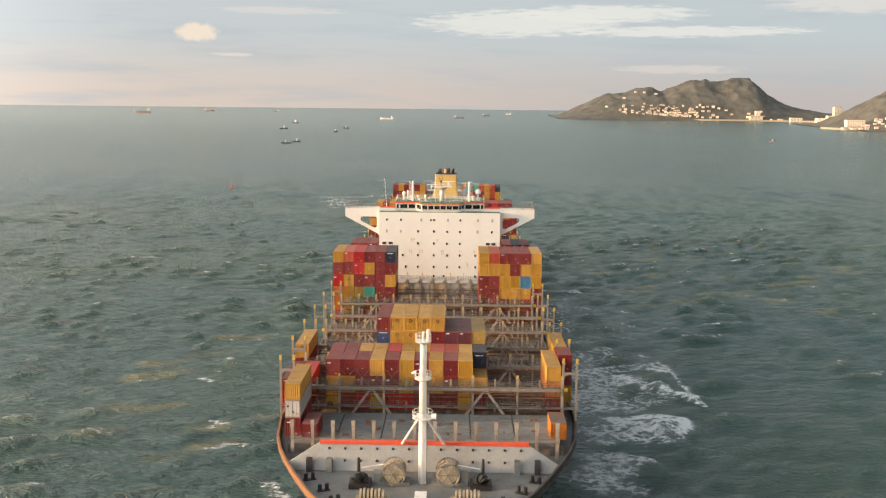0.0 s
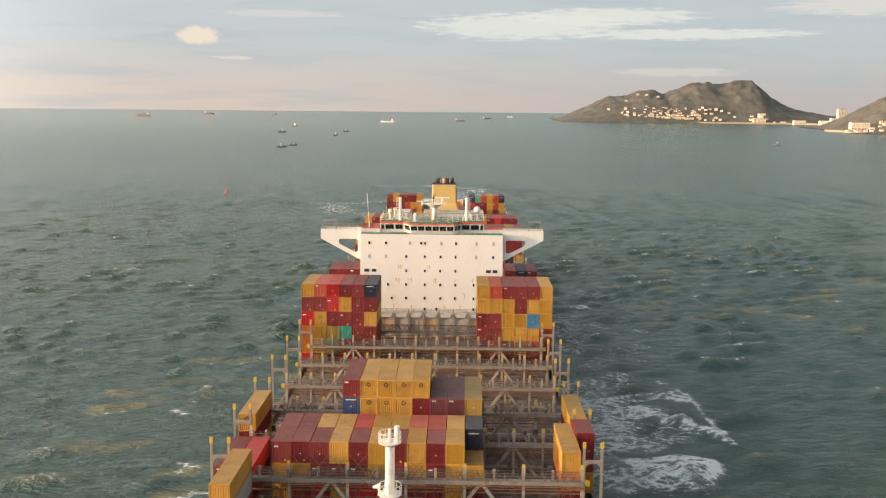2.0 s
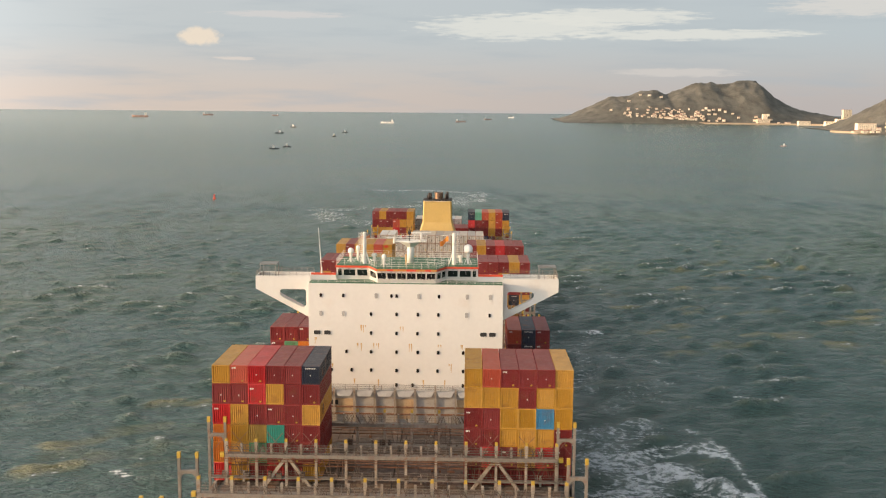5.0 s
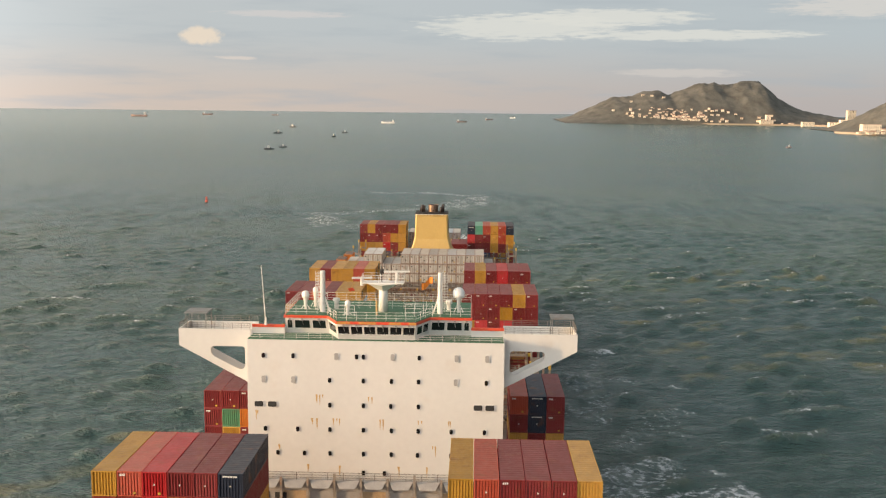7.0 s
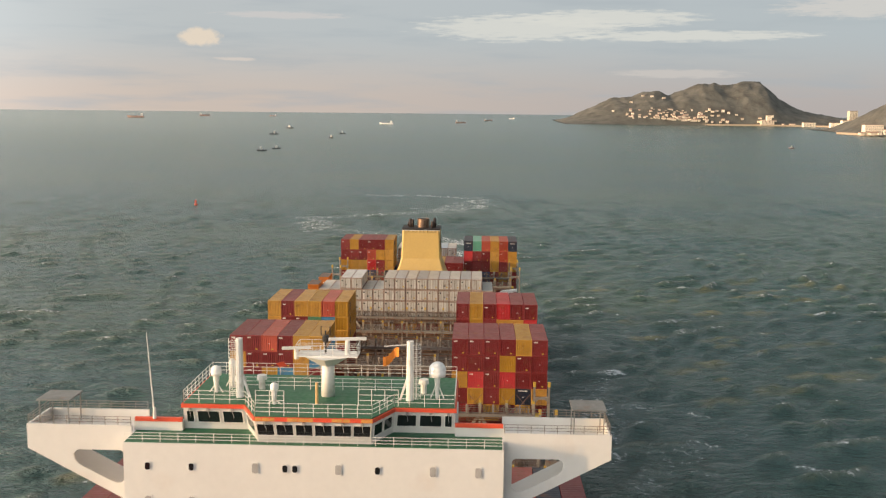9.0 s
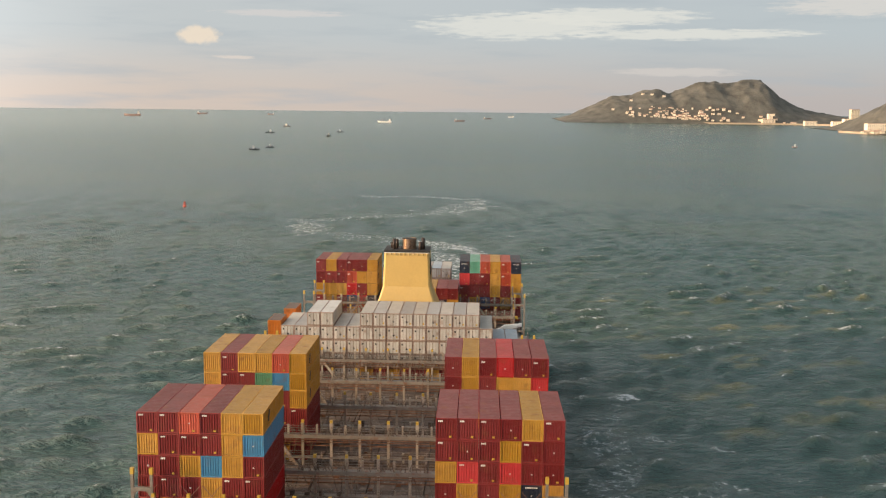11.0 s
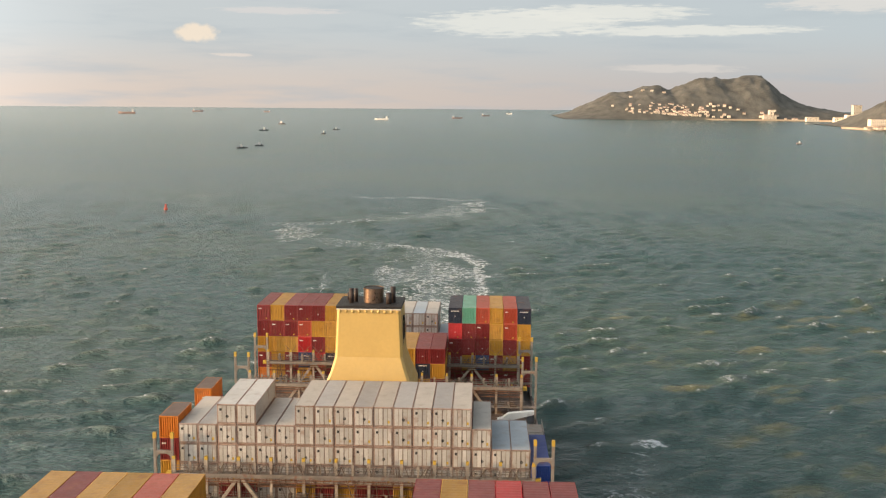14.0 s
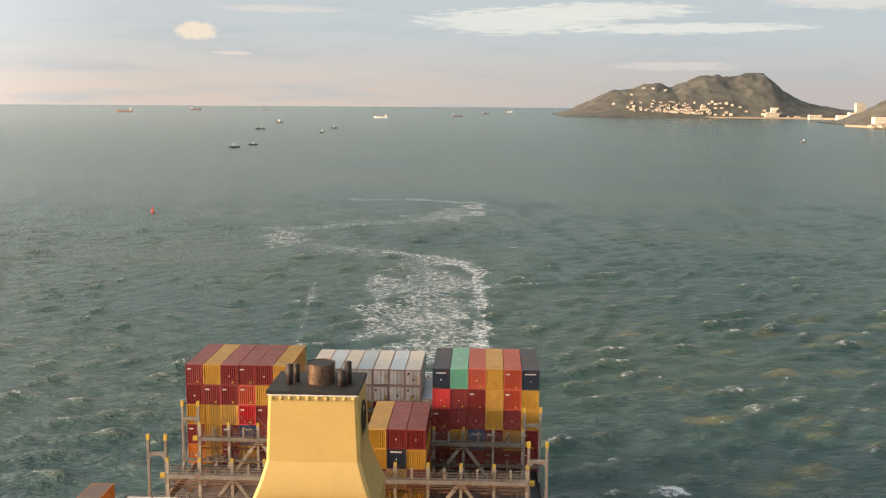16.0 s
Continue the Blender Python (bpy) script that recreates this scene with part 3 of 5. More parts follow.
for x, y, z in ((1100, 3960, 140), (690, 3900, 78), (720, 3880, 70), (760, 3860, 52), (640, 3860, 70)):
    house(x, y, float(sea_level(0, y)) + hill_height(ISLAND, 3950, 260, x, y) - 1, 10, 7, 6, False)

# ---- vessels and a buoy far off ----
M_BOAT = mat("boat_dark_hull", (0.05, 0.05, 0.06), 0.6)
# red hull paled in its colour to stand for haze
M_FARHULL = mat("far_hull_red", (0.42, 0.27, 0.23), 0.7)


def vessel(name, x, y, length, turn, hull_mat, cabin, label, category, group):
    ob = new(name)
    b, f = length * 0.16, length * 0.09
    bm = bmesh.new()
    out = [(-length / 2, -b / 2), (length * .28, -b / 2), (length / 2, 0), (length * .28, b / 2), (-length / 2, b / 2)]
    lo = [bm.verts.new((p * .94, q * .8, -1)) for p, q in out]
    hi = [bm.verts.new((p, q, f * (1.35 if p > length * .4 else 1))) for p, q in out]
    for i in range(5):
        j = (i + 1) % 5
        bm.faces.new((lo[i], lo[j], hi[j], hi[i]))
    bm.faces.new(hi)
    bm.faces.new(lo[::-1])
    part("hull", bm, hull_mat, ob)
    bm = bmesh.new()
    c = -length * .36 if cabin > 0 else length * .05
    a = abs(cabin)
    box(bm, c - a, c + a, -b * .36, b * .36, f, f + a * 1.6)
    box(bm, c - a * .6, c + a * .7, -b * .3, b * .3, f + a * 1.6, f + a * 2.4)
    part("deckhouse", bm, M_WHITE, ob)
    bm = bmesh.new()
    for k in (-.1, .15, .33):
        bar(bm, (length * k, 0, f), (length * k, 0, f + length * .16), length * .012)
    part("mast", bm, M_STEEL, ob)
    ob.matrix_basis = pose(x, y, float(sea_level(0, y)), 0, 0, turn)
    return tagged(ob, label, category, group)


fleet = []
for x, y, s, turn, vx, vy in ((-310, 1735, 17, 200, -2.0, -2.5), (-301, 1815, 15, 20, -1.8, -1.5), (-435, 2517, 22, 10, -.8, 0), (-476, 2988, 24, 160, -.5, 0), (-277, 2345, 17, 60, 0, 0), (-281, 2605, 17, 190, 0, 0), (642, 2039, 15, 30, 0, 0)):
    red = x > 600
    v = vessel("fishing_boat", x, y, s, turn, M_FARHULL if red else M_BOAT, -s * .11, "small red boat under way on open sea" if red else "small dark fishing boat with a pale wheelhouse at sea", "boat", "fishing boats on the sea")
    fleet.append((v, x, y, turn, vx, vy))
for x, y, s, turn, hm in ((-235, 3464, 58, 175, M_WHITE), (12, 3670, 46, 10, M_FARHULL), (119, 3988, 40, 20, M_FARHULL), (222, 4256, 30, 160, M_WHITE), (-1233, 3972, 80, 185, M_FARHULL), (-1051, 4308, 55, 5, M_FARHULL), (-770, 4324, 34, 185, M_FARHULL)):
    vessel("cargo_ship", x, y, s * .8, turn, hm, s * .055, "distant cargo ship lying at anchor near the horizon", "ship", "ships at anchor near the horizon")


def buoy(x, y):
    ob = new("channel_buoy")
    bm = bmesh.new()
    tube(bm, (0, 0, -.5), (0, 0, 1.1), 1.5, 1.5, 14)
    part("float", bm, M_RED, ob)
    bm = bmesh.new()
    for i in range(4):
        a = i * math.pi / 2
        bar(bm, (math.cos(a) * 1.1, math.sin(a) * 1.1, 1.1), (math.cos(a) * .35, math.sin(a) * .35, 5), .18)
    tube(bm, (0, 0, 2.2), (0, 0, 4.6), .62, .4, 10)
    part("tower", bm, M_RED, ob)
    bm = bmesh.new()
    tube(bm, (0, 0, 5), (0, 0, 5.7), .3, .2, 8)
    part("lantern", bm, M_DARK, ob)
    ob.matrix_basis = pose(x, y, 0) @ Matrix.Scale(0.7, 4)
    tagged(ob, "red lattice channel buoy floating on the sea", "buoy")


buoy(-181, 818)

# ---- the ship; on it x is across, y runs from bow to stern, z is up from the water ----
BEAM, DECK, HATCH = 25.6, 15.6, 18.0
ship = tagged(new("container_ship"), "large part-laden container ship with white bridge house and yellow funnel", "ship")
OUTLINE = ((98, 1.0), (101, 4.5), (106, 8.6), (112, 12.4), (118, 15.6), (124, 18.2), (130, 20.4), (136, 22.2), (144, 24.0), (155, 25.3), (170, 25.6), (440, 25.6), (480, 25.0), (492, 24.0))


def half(y):
    return float(np.interp(y, [p[0] for p in OUTLINE], [p[1] for p in OUTLINE]))


def hull():
    bm = bmesh.new()
    rings = []
    for y, w in OUTLINE:
        top = 18.4 if y < 128 else 18.4 - 1.6 * min(1, (y - 128) / 20)
        low = max(0.4, w * min(1, max(0.05, (y - 108) / 90)))
        mid = (w + low) / 2 + (w - low) * .2
        rings.append([bm.verts.new(c) for c in ((-w, y, top), (-mid, y + 2, 9), (-low, y + 5 * (y < 130), -2), (low, y + 5 * (y < 130), -2), (mid, y + 2, 9), (w, y, top))])
    for a, b in zip(rings, rings[1:]):
        for i in range(5):
            bm.faces.new((a[i], a[i + 1], b[i + 1], b[i]))
    bm.faces.new(rings[0])
    bm.faces.new(rings[-1][::-1])
    part("hull", bm, M_HULL, ship, "dark weathered hull plating")
    for s in (-1, 1):
        bm = bmesh.new()
        for (y0, w0), (y1, w1) in zip(OUTLINE, OUTLINE[1:]):
            z0, z1 = (18.4 if y < 128 else 18.4 - 1.6 * min(1, (y - 128) / 20) for y in (y0, y1))
            prism(bm, [(s * w0, y0, z0 - .9), (s * w1, y1, z1 - .9), (s * w1, y1, z1 + .05), (s * w0, y0, z0 + .05)], (-s * .35, 0, 0))
        # left rim coloured as sunlit, right rim as shaded
        part("bulwark", bm, M_RIMLIT if s < 0 else M_HULL, ship, "rusty brown bulwark rim" if s < 0 else "black bulwark rim")
    bm = bmesh.new()
    cut = [(y, w) for y, w in OUTLINE]
    top = [bm.verts.new((s * (w - .3), y, 16.9 if y < 131 else DECK)) for s in (1, -1) for y, w in (cut if s > 0 else cut[::-1])]
    n = len(cut)
    for i in range(n - 1):
        bm.faces.new((top[i], top[i + 1], top[2 * n - 2 - i], top[2 * n - 1 - i]))
    part("main_deck", bm, M_DECKGREY, ship, "worn grey steel deck")


hull()


def forecastle():
    bw = new("breakwater")
    bw.parent = ship
    bm = bmesh.new()
    prism(bm, [(-19.6, 128.6, 16.95), (19.6, 128.6, 16.95), (19.6, 129.0, 18.0), (15.2, 129.9, 20.8), (-15.0, 129.9, 20.8), (-19.6, 129.0, 18.0)], (0, .35, 0))
    part("plate", bm, M_BREAK, bw, "sloped white-grey steel plate")
    bm = bmesh.new()
    box(bm, -15.1, 15.3, 129.6, 130.4, 20.6, 21.05)
    part("coaming", bm, M_RED, bw, "red top edge")
    hole = mesh_of("port_hole", (lambda b: (tube(b, (0, -.05, 0), (0, .05, 0), .2, n=10), b)[1])(bmesh.new()), M_DARK)
    for r, z in enumerate((20.0, 18.35)):
        for i in range(-6, 7):
            if r and i in (0, 6, -6):
                continue
            shared("port_hole", hole, bw, i * 2.32 + .2, 128.6 + (z - 16.95) * .34 - .12, z)
    for x in (-16.5, -13.6, 13.6, 16.5):
        bm = bmesh.new()
        box(bm, x - .4, x + .4, 127.9, 128.8, 16.9, 18.9)
        part("door" if abs(x) > 15 else "locker", bm, M_DARK if abs(x) > 15 else M_DECKGREY, bw)
    bm = bmesh.new()
    for x in range(-14, 15, 2):
        prism(bm, [(x, 130.3, 16), (x, 133, 16), (x, 130.6, 20.6)], (.15, 0, 0))
    part("stiffener", bm, M_STEEL, bw)

    mast = new("foremast")
    mast.parent = ship
    bm = bmesh.new()
    tube(bm, (0, 124.4, 16.9), (0, 124.4, 27), .62, .55, 14)
    tube(bm, (0, 124.4, 27), (0, 124.4, 37.3), .55, .42, 14)
    part("pole", bm, M_MASTW, mast, "", True)
    for x, y in ((-3.1, 129.4), (3.0, 129.4)):
        bm = bmesh.new()
        tube(bm, (x, y, 17 if y < 128 else 20.9), (x * .1, 124.4 + (y - 124.4) * .1, 26.6), .2, .17, 8)
        part("stay_leg", bm, M_MASTW, mast)
    for z, r in ((26.4, 1.5), (32.0, 1.2), (37.3, 1.15)):
        bm = bmesh.new()
        tube(bm, (0, 124.4, z - .35), (0, 124.4, z), .5, r, 12)
        tube(bm, (0, 124.4, z), (0, 124.4, z + .08), r, r, 12)
        for k in range(12):
            a, b = k * math.pi / 6, (k + 1) * math.pi / 6
            pa, pb = (Vector((math.cos(q) * r * .95, 124.4 + math.sin(q) * r * .95, z)) for q in (a, b))
            bar(bm, pa, pa + Vector((0, 0, 1)), .06)
            for h in (.5, 1.0):
                bar(bm, pa + Vector((0, 0, h)), pb + Vector((0, 0, h)), .05)
        part("platform", bm, M_MASTW, mast)
    bm = bmesh.new()
    for s in (-.25, .25):
        bar(bm, (s + .2, 123.75, 17), (s + .2, 123.85, 37.2), .06)
    for k in range(60):
        bar(bm, (-.05, 123.78, 17.3 + k * .33), (.45, 123.78, 17.3 + k * .33), .04)
    part("ladder", bm, M_MASTW, mast)
    bm = bmesh.new()
    tube(bm, (.7, 124.2, 37.4), (.7, 124.2, 39.0), .28, .28, 8)
    tube(bm, (0, 124.2, 37.4), (0, 124.2, 38.7), .2, .16, 8)
    part("lantern", bm, M_MASTW, mast)
    bm = bmesh.new()
    tube(bm, (-1.6, 123.6, 33), (-.9, 123.6, 33.1), .1, .3, 8)
    tube(bm, (1.2, 123.5, 26.9), (1.9, 123.5, 26.9), .35, .45, 10)
    part("horn", bm, M_MASTW, mast)

    for x, s in ((-4.0, -1), (3.6, 1)):
        w = new("windlass")
        w.parent = ship
        bm = bmesh.new()
        for k in range(9):
            tube(bm, (x, 123.0 + k * .26, 18.6), (x, 123.24 + k * .26, 18.6), 1.32 + .1 * (k % 2), 1.3, 20)
        rr = random.Random(int(x * 10))
        for k in range(34):
            a0, y0, q = rr.uniform(0, 6.28), rr.uniform(122.9, 125.6), rr.uniform(1.35, 1.75)
            a1, y1 = a0 + rr.uniform(.5, 1.2), y0 + rr.uniform(-.5, .5)
            tube(bm, (x + math.cos(a0) * q, y0, 18.6 + math.sin(a0) * q), (x + math.cos(a1) * q * .97, y1, 18.6 + math.sin(a1) * q * .97), .13, n=6)
        part("rope_drum", bm, M_ROPE, w, "drum wound with tangled tan mooring rope")
        for y in (122.85, 125.5):
            bm = bmesh.new()
            for k in range(20):
                a0, a1 = 2 * math.pi * k / 20, 2 * math.pi * (k + 1) / 20
                bar(bm, (x + math.cos(a0) * 1.62, y, 18.6 + math.sin(a0) * 1.62), (x + math.cos(a1) * 1.62, y, 18.6 + math.sin(a1) * 1.62), .16)
            for k in range(6):
                a0 = math.pi * k / 3
                bar(bm, (x, y, 18.6), (x + math.cos(a0) * 1.6, y, 18.6 + math.sin(a0) * 1.6), .1)
            part("flange", bm, M_DECKGREY, w)
        bm = bmesh.new()
        box(bm, x - 2.3, x + 2.3, 123.2, 125.4, 16.9, 17.4)
        box(bm, x + s * 2.3 - .5, x + s * 2.3 + .5, 123.4, 125, 16.9, 18.6)
        part("bed", bm, M_DECKGREY, w)
        bm = bmesh.new()
        for k in range(7):
            a0 = k * .9
            tube(bm, (x + s * (4.6 + .5 * math.cos(a0)), 122.2 + k * .22, 18.0 + .35 * math.sin(a0)), (x + s * (4.6 + .5 * math.cos(a0 + 1)), 122.6 + k * .22, 18.2 + .35 * math.sin(a0 + 1)), .75, .5, 9)
        box(bm, x + s * 4.6 - 1.5, x + s * 4.6 + 1.5, 121.6, 124.6, 16.9, 17.6)
        tube(bm, (x + s * 4.9, 124, 18.6), (x + s * 4.9, 124, 20.6), .25, .2, 8)
        part("chain_wheel", bm, M_BLACKM, w, "black tarred chain wheel")
        bm = bmesh.new()
        for k in range(16):
            a = Vector((x + s * (1.4 + k * .2), 124.6, 19.5 - k * .035))
            tube(bm, a - Vector((.11, 0, 0)), a + Vector((.11, 0, 0)), .12 if k % 2 else .07, n=6)
        part("chain", bm, M_MARK, w, "red and white painted chain links")
    bol = mesh_of("bollard", (lambda b: (box(b, -.9, .9, -.35, .35, 0, .15), tube(b, (-.5, 0, .1), (-.5, 0, 1), .28, n=10), tube(b, (.5, 0, .1), (.5, 0, 1), .28, n=10), b)[3])(bmesh.new()), M_BLACKM)
    for x, y in ((-11.5, 117), (-9, 114), (11.5, 117), (9, 114), (-13.5, 121), (13.8, 121), (-5, 113), (5, 113), (-16, 125), (16, 125), (-2.5, 114), (2.6, 114)):
        shared("bollard", bol, ship, x, y, 16.9, 25 if x < 0 else -25)
    for x in (-6.5, 6.3):
        bm = bmesh.new()
        for k in range(7):
            tube(bm, (x - 1.7 + k * .5, 118, 17.7), (x - 1.4 + k * .5, 118, 17.7), .75 + .1 * (k % 2), n=14)
        box(bm, x - 2.3, x + 2.3, 117.4, 118.6, 16.9, 17.3)
        part("mooring_winch", bm, M_ROPE, ship, "winch with rope drums")
    bm = bmesh.new()
    box(bm, -.8, .8, 113.5, 118.8, 16.9, 17.9)
    part("hatch_box", bm, M_MASTW, ship)


forecastle()

# bays, named by the place of their containers' fore ends
BAYS = [140.5] + [226.85 - 14.4 * k for k in range(5, -1, -1)] + [241.25, 285.2, 299.6, 314.0, 328.4, 342.8, 357.2, 371.8, 386.5, 401.2, 428.6, 443.0, 457.4, 471.8]
LB_MAIN = [y - 1.3 for y in BAYS if y > 150 and not 425 < y < 430] + [470.5, 485]


def hatches():
    for y in BAYS:
        w = min(half(y) - 2.2, 24.6)
        edges = np.linspace(-w, w, 7)
        for a, b in zip(edges, edges[1:]):
            bm = bmesh.new()
            side = [(y + 12.6, HATCH - 1.0), (y - .3, HATCH - 1.0)]
            v = y - .3
            for k in range(5):
                side += [(v, HATCH - .04), (v + .25, HATCH + .06), (v + .45, HATCH + .06), (v + .55, HATCH - .06)]
                v += 2.9
            side += [(y + 12.6, HATCH - .06)]
            prism(bm, [(a + .09, p, q) for p, q in side], (b - a - .18, 0, 0))
            part("hatch_cover", bm, M_HATCH if y > 150 else M_DECKGREY, ship, "brown weathered steel hatch cover" if y > 150 else "grey steel hatch cover")
        bm = bmesh.new()
        r = random.Random(int(y))
        for k in range(60):
            x, v = -w + .6 + 2.5 * r.randint(0, int(w * 2 / 2.5) - 1), y + r.choice((.3, .8, 6.0, 6.4, 11.9, 12.3))
            box(bm, x - .14, x + .14, v - .14, v + .14, HATCH - .05, HATCH + r.uniform(.03, .12))
        for k in range(9):
            x, v = r.uniform(-w + 1, w - 3), y + r.choice((1.6, 4.4, 7.8, 10.6))
            bar(bm, (x, v, HATCH + .02), (x + r.uniform(1, 4), v + r.uniform(-.3, .3), HATCH + .02), .1)
        tagged(part("twist_lock_gear", bm, M_STEEL, ship), kind="stuff")
        bm = bmesh.new()
        for k in range(26):
            x, v = r.uniform(-w + 1, w - 2), y + r.uniform(.2, 12)
            box(bm, x, x + r.uniform(.2, 1.1), v, v + r.uniform(.15, .5), HATCH - .03, HATCH + r.uniform(.08, .4))
        tagged(part("loose_lashing_gear", bm, M_RUSTY, ship), kind="stuff")
        bm = bmesh.new()
        for s in (-1, 1):
            box(bm, min(s * w, s * (w + .5)), max(s * w, s * (w + .5)), y - .4, y + 12.7, DECK - .2, HATCH - .9)
        box(bm, -w, w, y - .6, y - .3, DECK - .2, HATCH - .9)
        part("hatch_coaming", bm, M_STEEL, ship)


hatches()


def lashing_bridge(y):
    lb = new("lashing_bridge")
    lb.parent = ship
    lb.location = (0, y, 0)
    w = min(25.3, half(y) - .1)
    bm = bmesh.new()
    box(bm, -w + 2.4, w - 2.4, -.55, .55, 22.35, 22.5)
    box(bm, -w + 2.4, w - 2.4, -.62, -.5, 22.05, 22.55)
    box(bm, -w, w, -.5, .5, 19.0, 19.12)
    part("walkway", bm, M_STEEL, lb)
    bm = bmesh.new()
    rail(bm, [(-w + 2.4, -.58, 22.5), (w - 2.4, -.58, 22.5)], 1.05, 2.5, .05)
    rail(bm, [(-w, -.5, 19.1), (w, -.5, 19.1)], 1.05, 2.5, .05)
    rail(bm, [(-w + 2.4, .55, 22.5), (w - 2.4, .55, 22.5)], 1.05, 2.5, .05)
    part("railing", bm, M_STEEL, lb)
    n = 12 if y > 160 else 7
    for i in range(n):
        x = -w + 2.5 + (2 * w - 5.0) * i / (n - 1)
        post = shared("post", POST, lb, x, 0, 0, 0, None)
        shared("post_tip", TIP, post, 0, 0, 24.2)
        if i < n - 1:
            shared("stanchion", STUB, lb, x + (w - 2.5) / (n - 1), 0, 0)
    for s in (-1, 1):
        c = s * (9.6 if y < 160 else w * .57)
        for d in (-1, 1):
            bm = bmesh.new()
            bar(bm, (c, 0, 22.2), (c + d * 4.2, 0, 16.4), .42)
            part("brace", bm, M_POST, lb)
        bm = bmesh.new()
        for x in (w - 2.35, w - .1):
            bar(bm, (s * x, 0, DECK), (s * x, 0, 27.0), .34)
        for k in range(10):
            a0, a1 = math.pi * k / 10, math.pi * (k + 1) / 10
            r = 1.05
            cx = s * (w - 1.22)
            bar(bm, (cx + math.cos(a0) * r, 0, 24.3 + math.sin(a0) * .8), (cx + math.cos(a1) * r, 0, 24.3 + math.sin(a1) * .8), .3)
        box(bm, min(s * (w - 2.3), s * (w - .1)), max(s * (w - 2.3), s * (w - .1)), -.2, .2, 24.9, 25.3)
        part("side_frame", bm, M_STEEL, lb)
        for x, z in ((w - 2.35, 26.9), (w - .1, 26.9)):
            bm = bmesh.new()
            box(bm, s * x - .2, s * x + .2, -.2, .2, z, z + .75)
            part("guide_cap", bm, M_YEL, lb, "yellow guide cap")
        bm = bmesh.new()
        box(bm, s * (w - 1.9) - .3, s * (w - 1.9) + .3, -.4, .2, 22.0, 22.6)
        part("light_box", bm, M_YEL, lb, "yellow equipment box")
    for i in range(0, n - 1, 2):
        x = -w + 2.5 + (2 * w - 5.0) * (i + .5) / (n - 1)
        shared("guide_post", STUB, lb, x, 1.1, -4.4)
    bm = bmesh.new()
    for z in (16.9, 20.7):
        bar(bm, (-w + 2.4, .3, z), (w - 2.4, .3, z), .16)
    for z in (21.9, 21.55):
        tube(bm, (-w + 2.4, -.7, z), (w - 2.4, -.7, z), .06, n=6)
    part("pipe", bm, M_RUSTY, lb, "rusty pipes along the walkway")
    # lashing rods laid over the rail
    bm = bmesh.new()
    r = random.Random(int(y * 10))
    for k in range(70):
        x = r.uniform(-w + 3, w - 3)
        bar(bm, (x, -.3, 22.5), (x + r.uniform(-.9, .9), -.2, 23.7), .07)
    for k in range(40):
        x = r.uniform(-w + 3, w - 3)
        bar(bm, (x, .1, 19.1), (x + r.uniform(-1.6, 1.6), .1, 22.2), .07)
    for k in range(14):
        x = r.uniform(-w + 1, w - 1)
        box(bm, x, x + r.uniform(.3, .9), -.4, .3, 19.1, 19.1 + r.uniform(.3, .9))
    tagged(part("lashing_gear", bm, M_HATCH, lb), kind="stuff")


_b = bmesh.new()
bar(_b, (0, 0, DECK), (0, 0, 24.0), .36)
box(_b, -.22, .22, -.22, .22, 23.2, 24.2)
POST = mesh_of("post", _b, M_POST)
_b = bmesh.new()
bar(_b, (0, 0, 22.4), (0, 0, 23.9), .3)
TIP = mesh_of("post_tip", one_box(-.19, .19, -.19, .19, 0, .42), M_YEL)
STUB = mesh_of("stanchion", _b, M_POST)
for y in LB_MAIN:
    if 243 < y < 284:
        continue
    lashing_bridge(y)


def fore_fence():
    f = new("lashing_bridge")
    f.parent = ship
    f.location = (0, 136.3, 0)
    tagged(f, "low row of forward lashing posts")
    bm = bmesh.new()
    box(bm, -20.4, 20.4, -.4, .4, 19.0, 19.12)
    rail(bm, [(-20.4, -.4, 19.1), (20.4, -.4, 19.1)], 1.0, 2.5, .05)
    part("walkway", bm, M_STEEL, f)
    for i in range(14):
        x = -20.2 + i * 3.1
        bm = bmesh.new()
        bar(bm, (x, 0, DECK), (x, 0, 21.6), .46)
        box(bm, x - .28, x + .28, -.28, .28, 21.0, 22.0)
        part("post", bm, M_POST, f)


fore_fence()

# ---- bridge house ----
HF = 256.4
WF = HF + 2.25


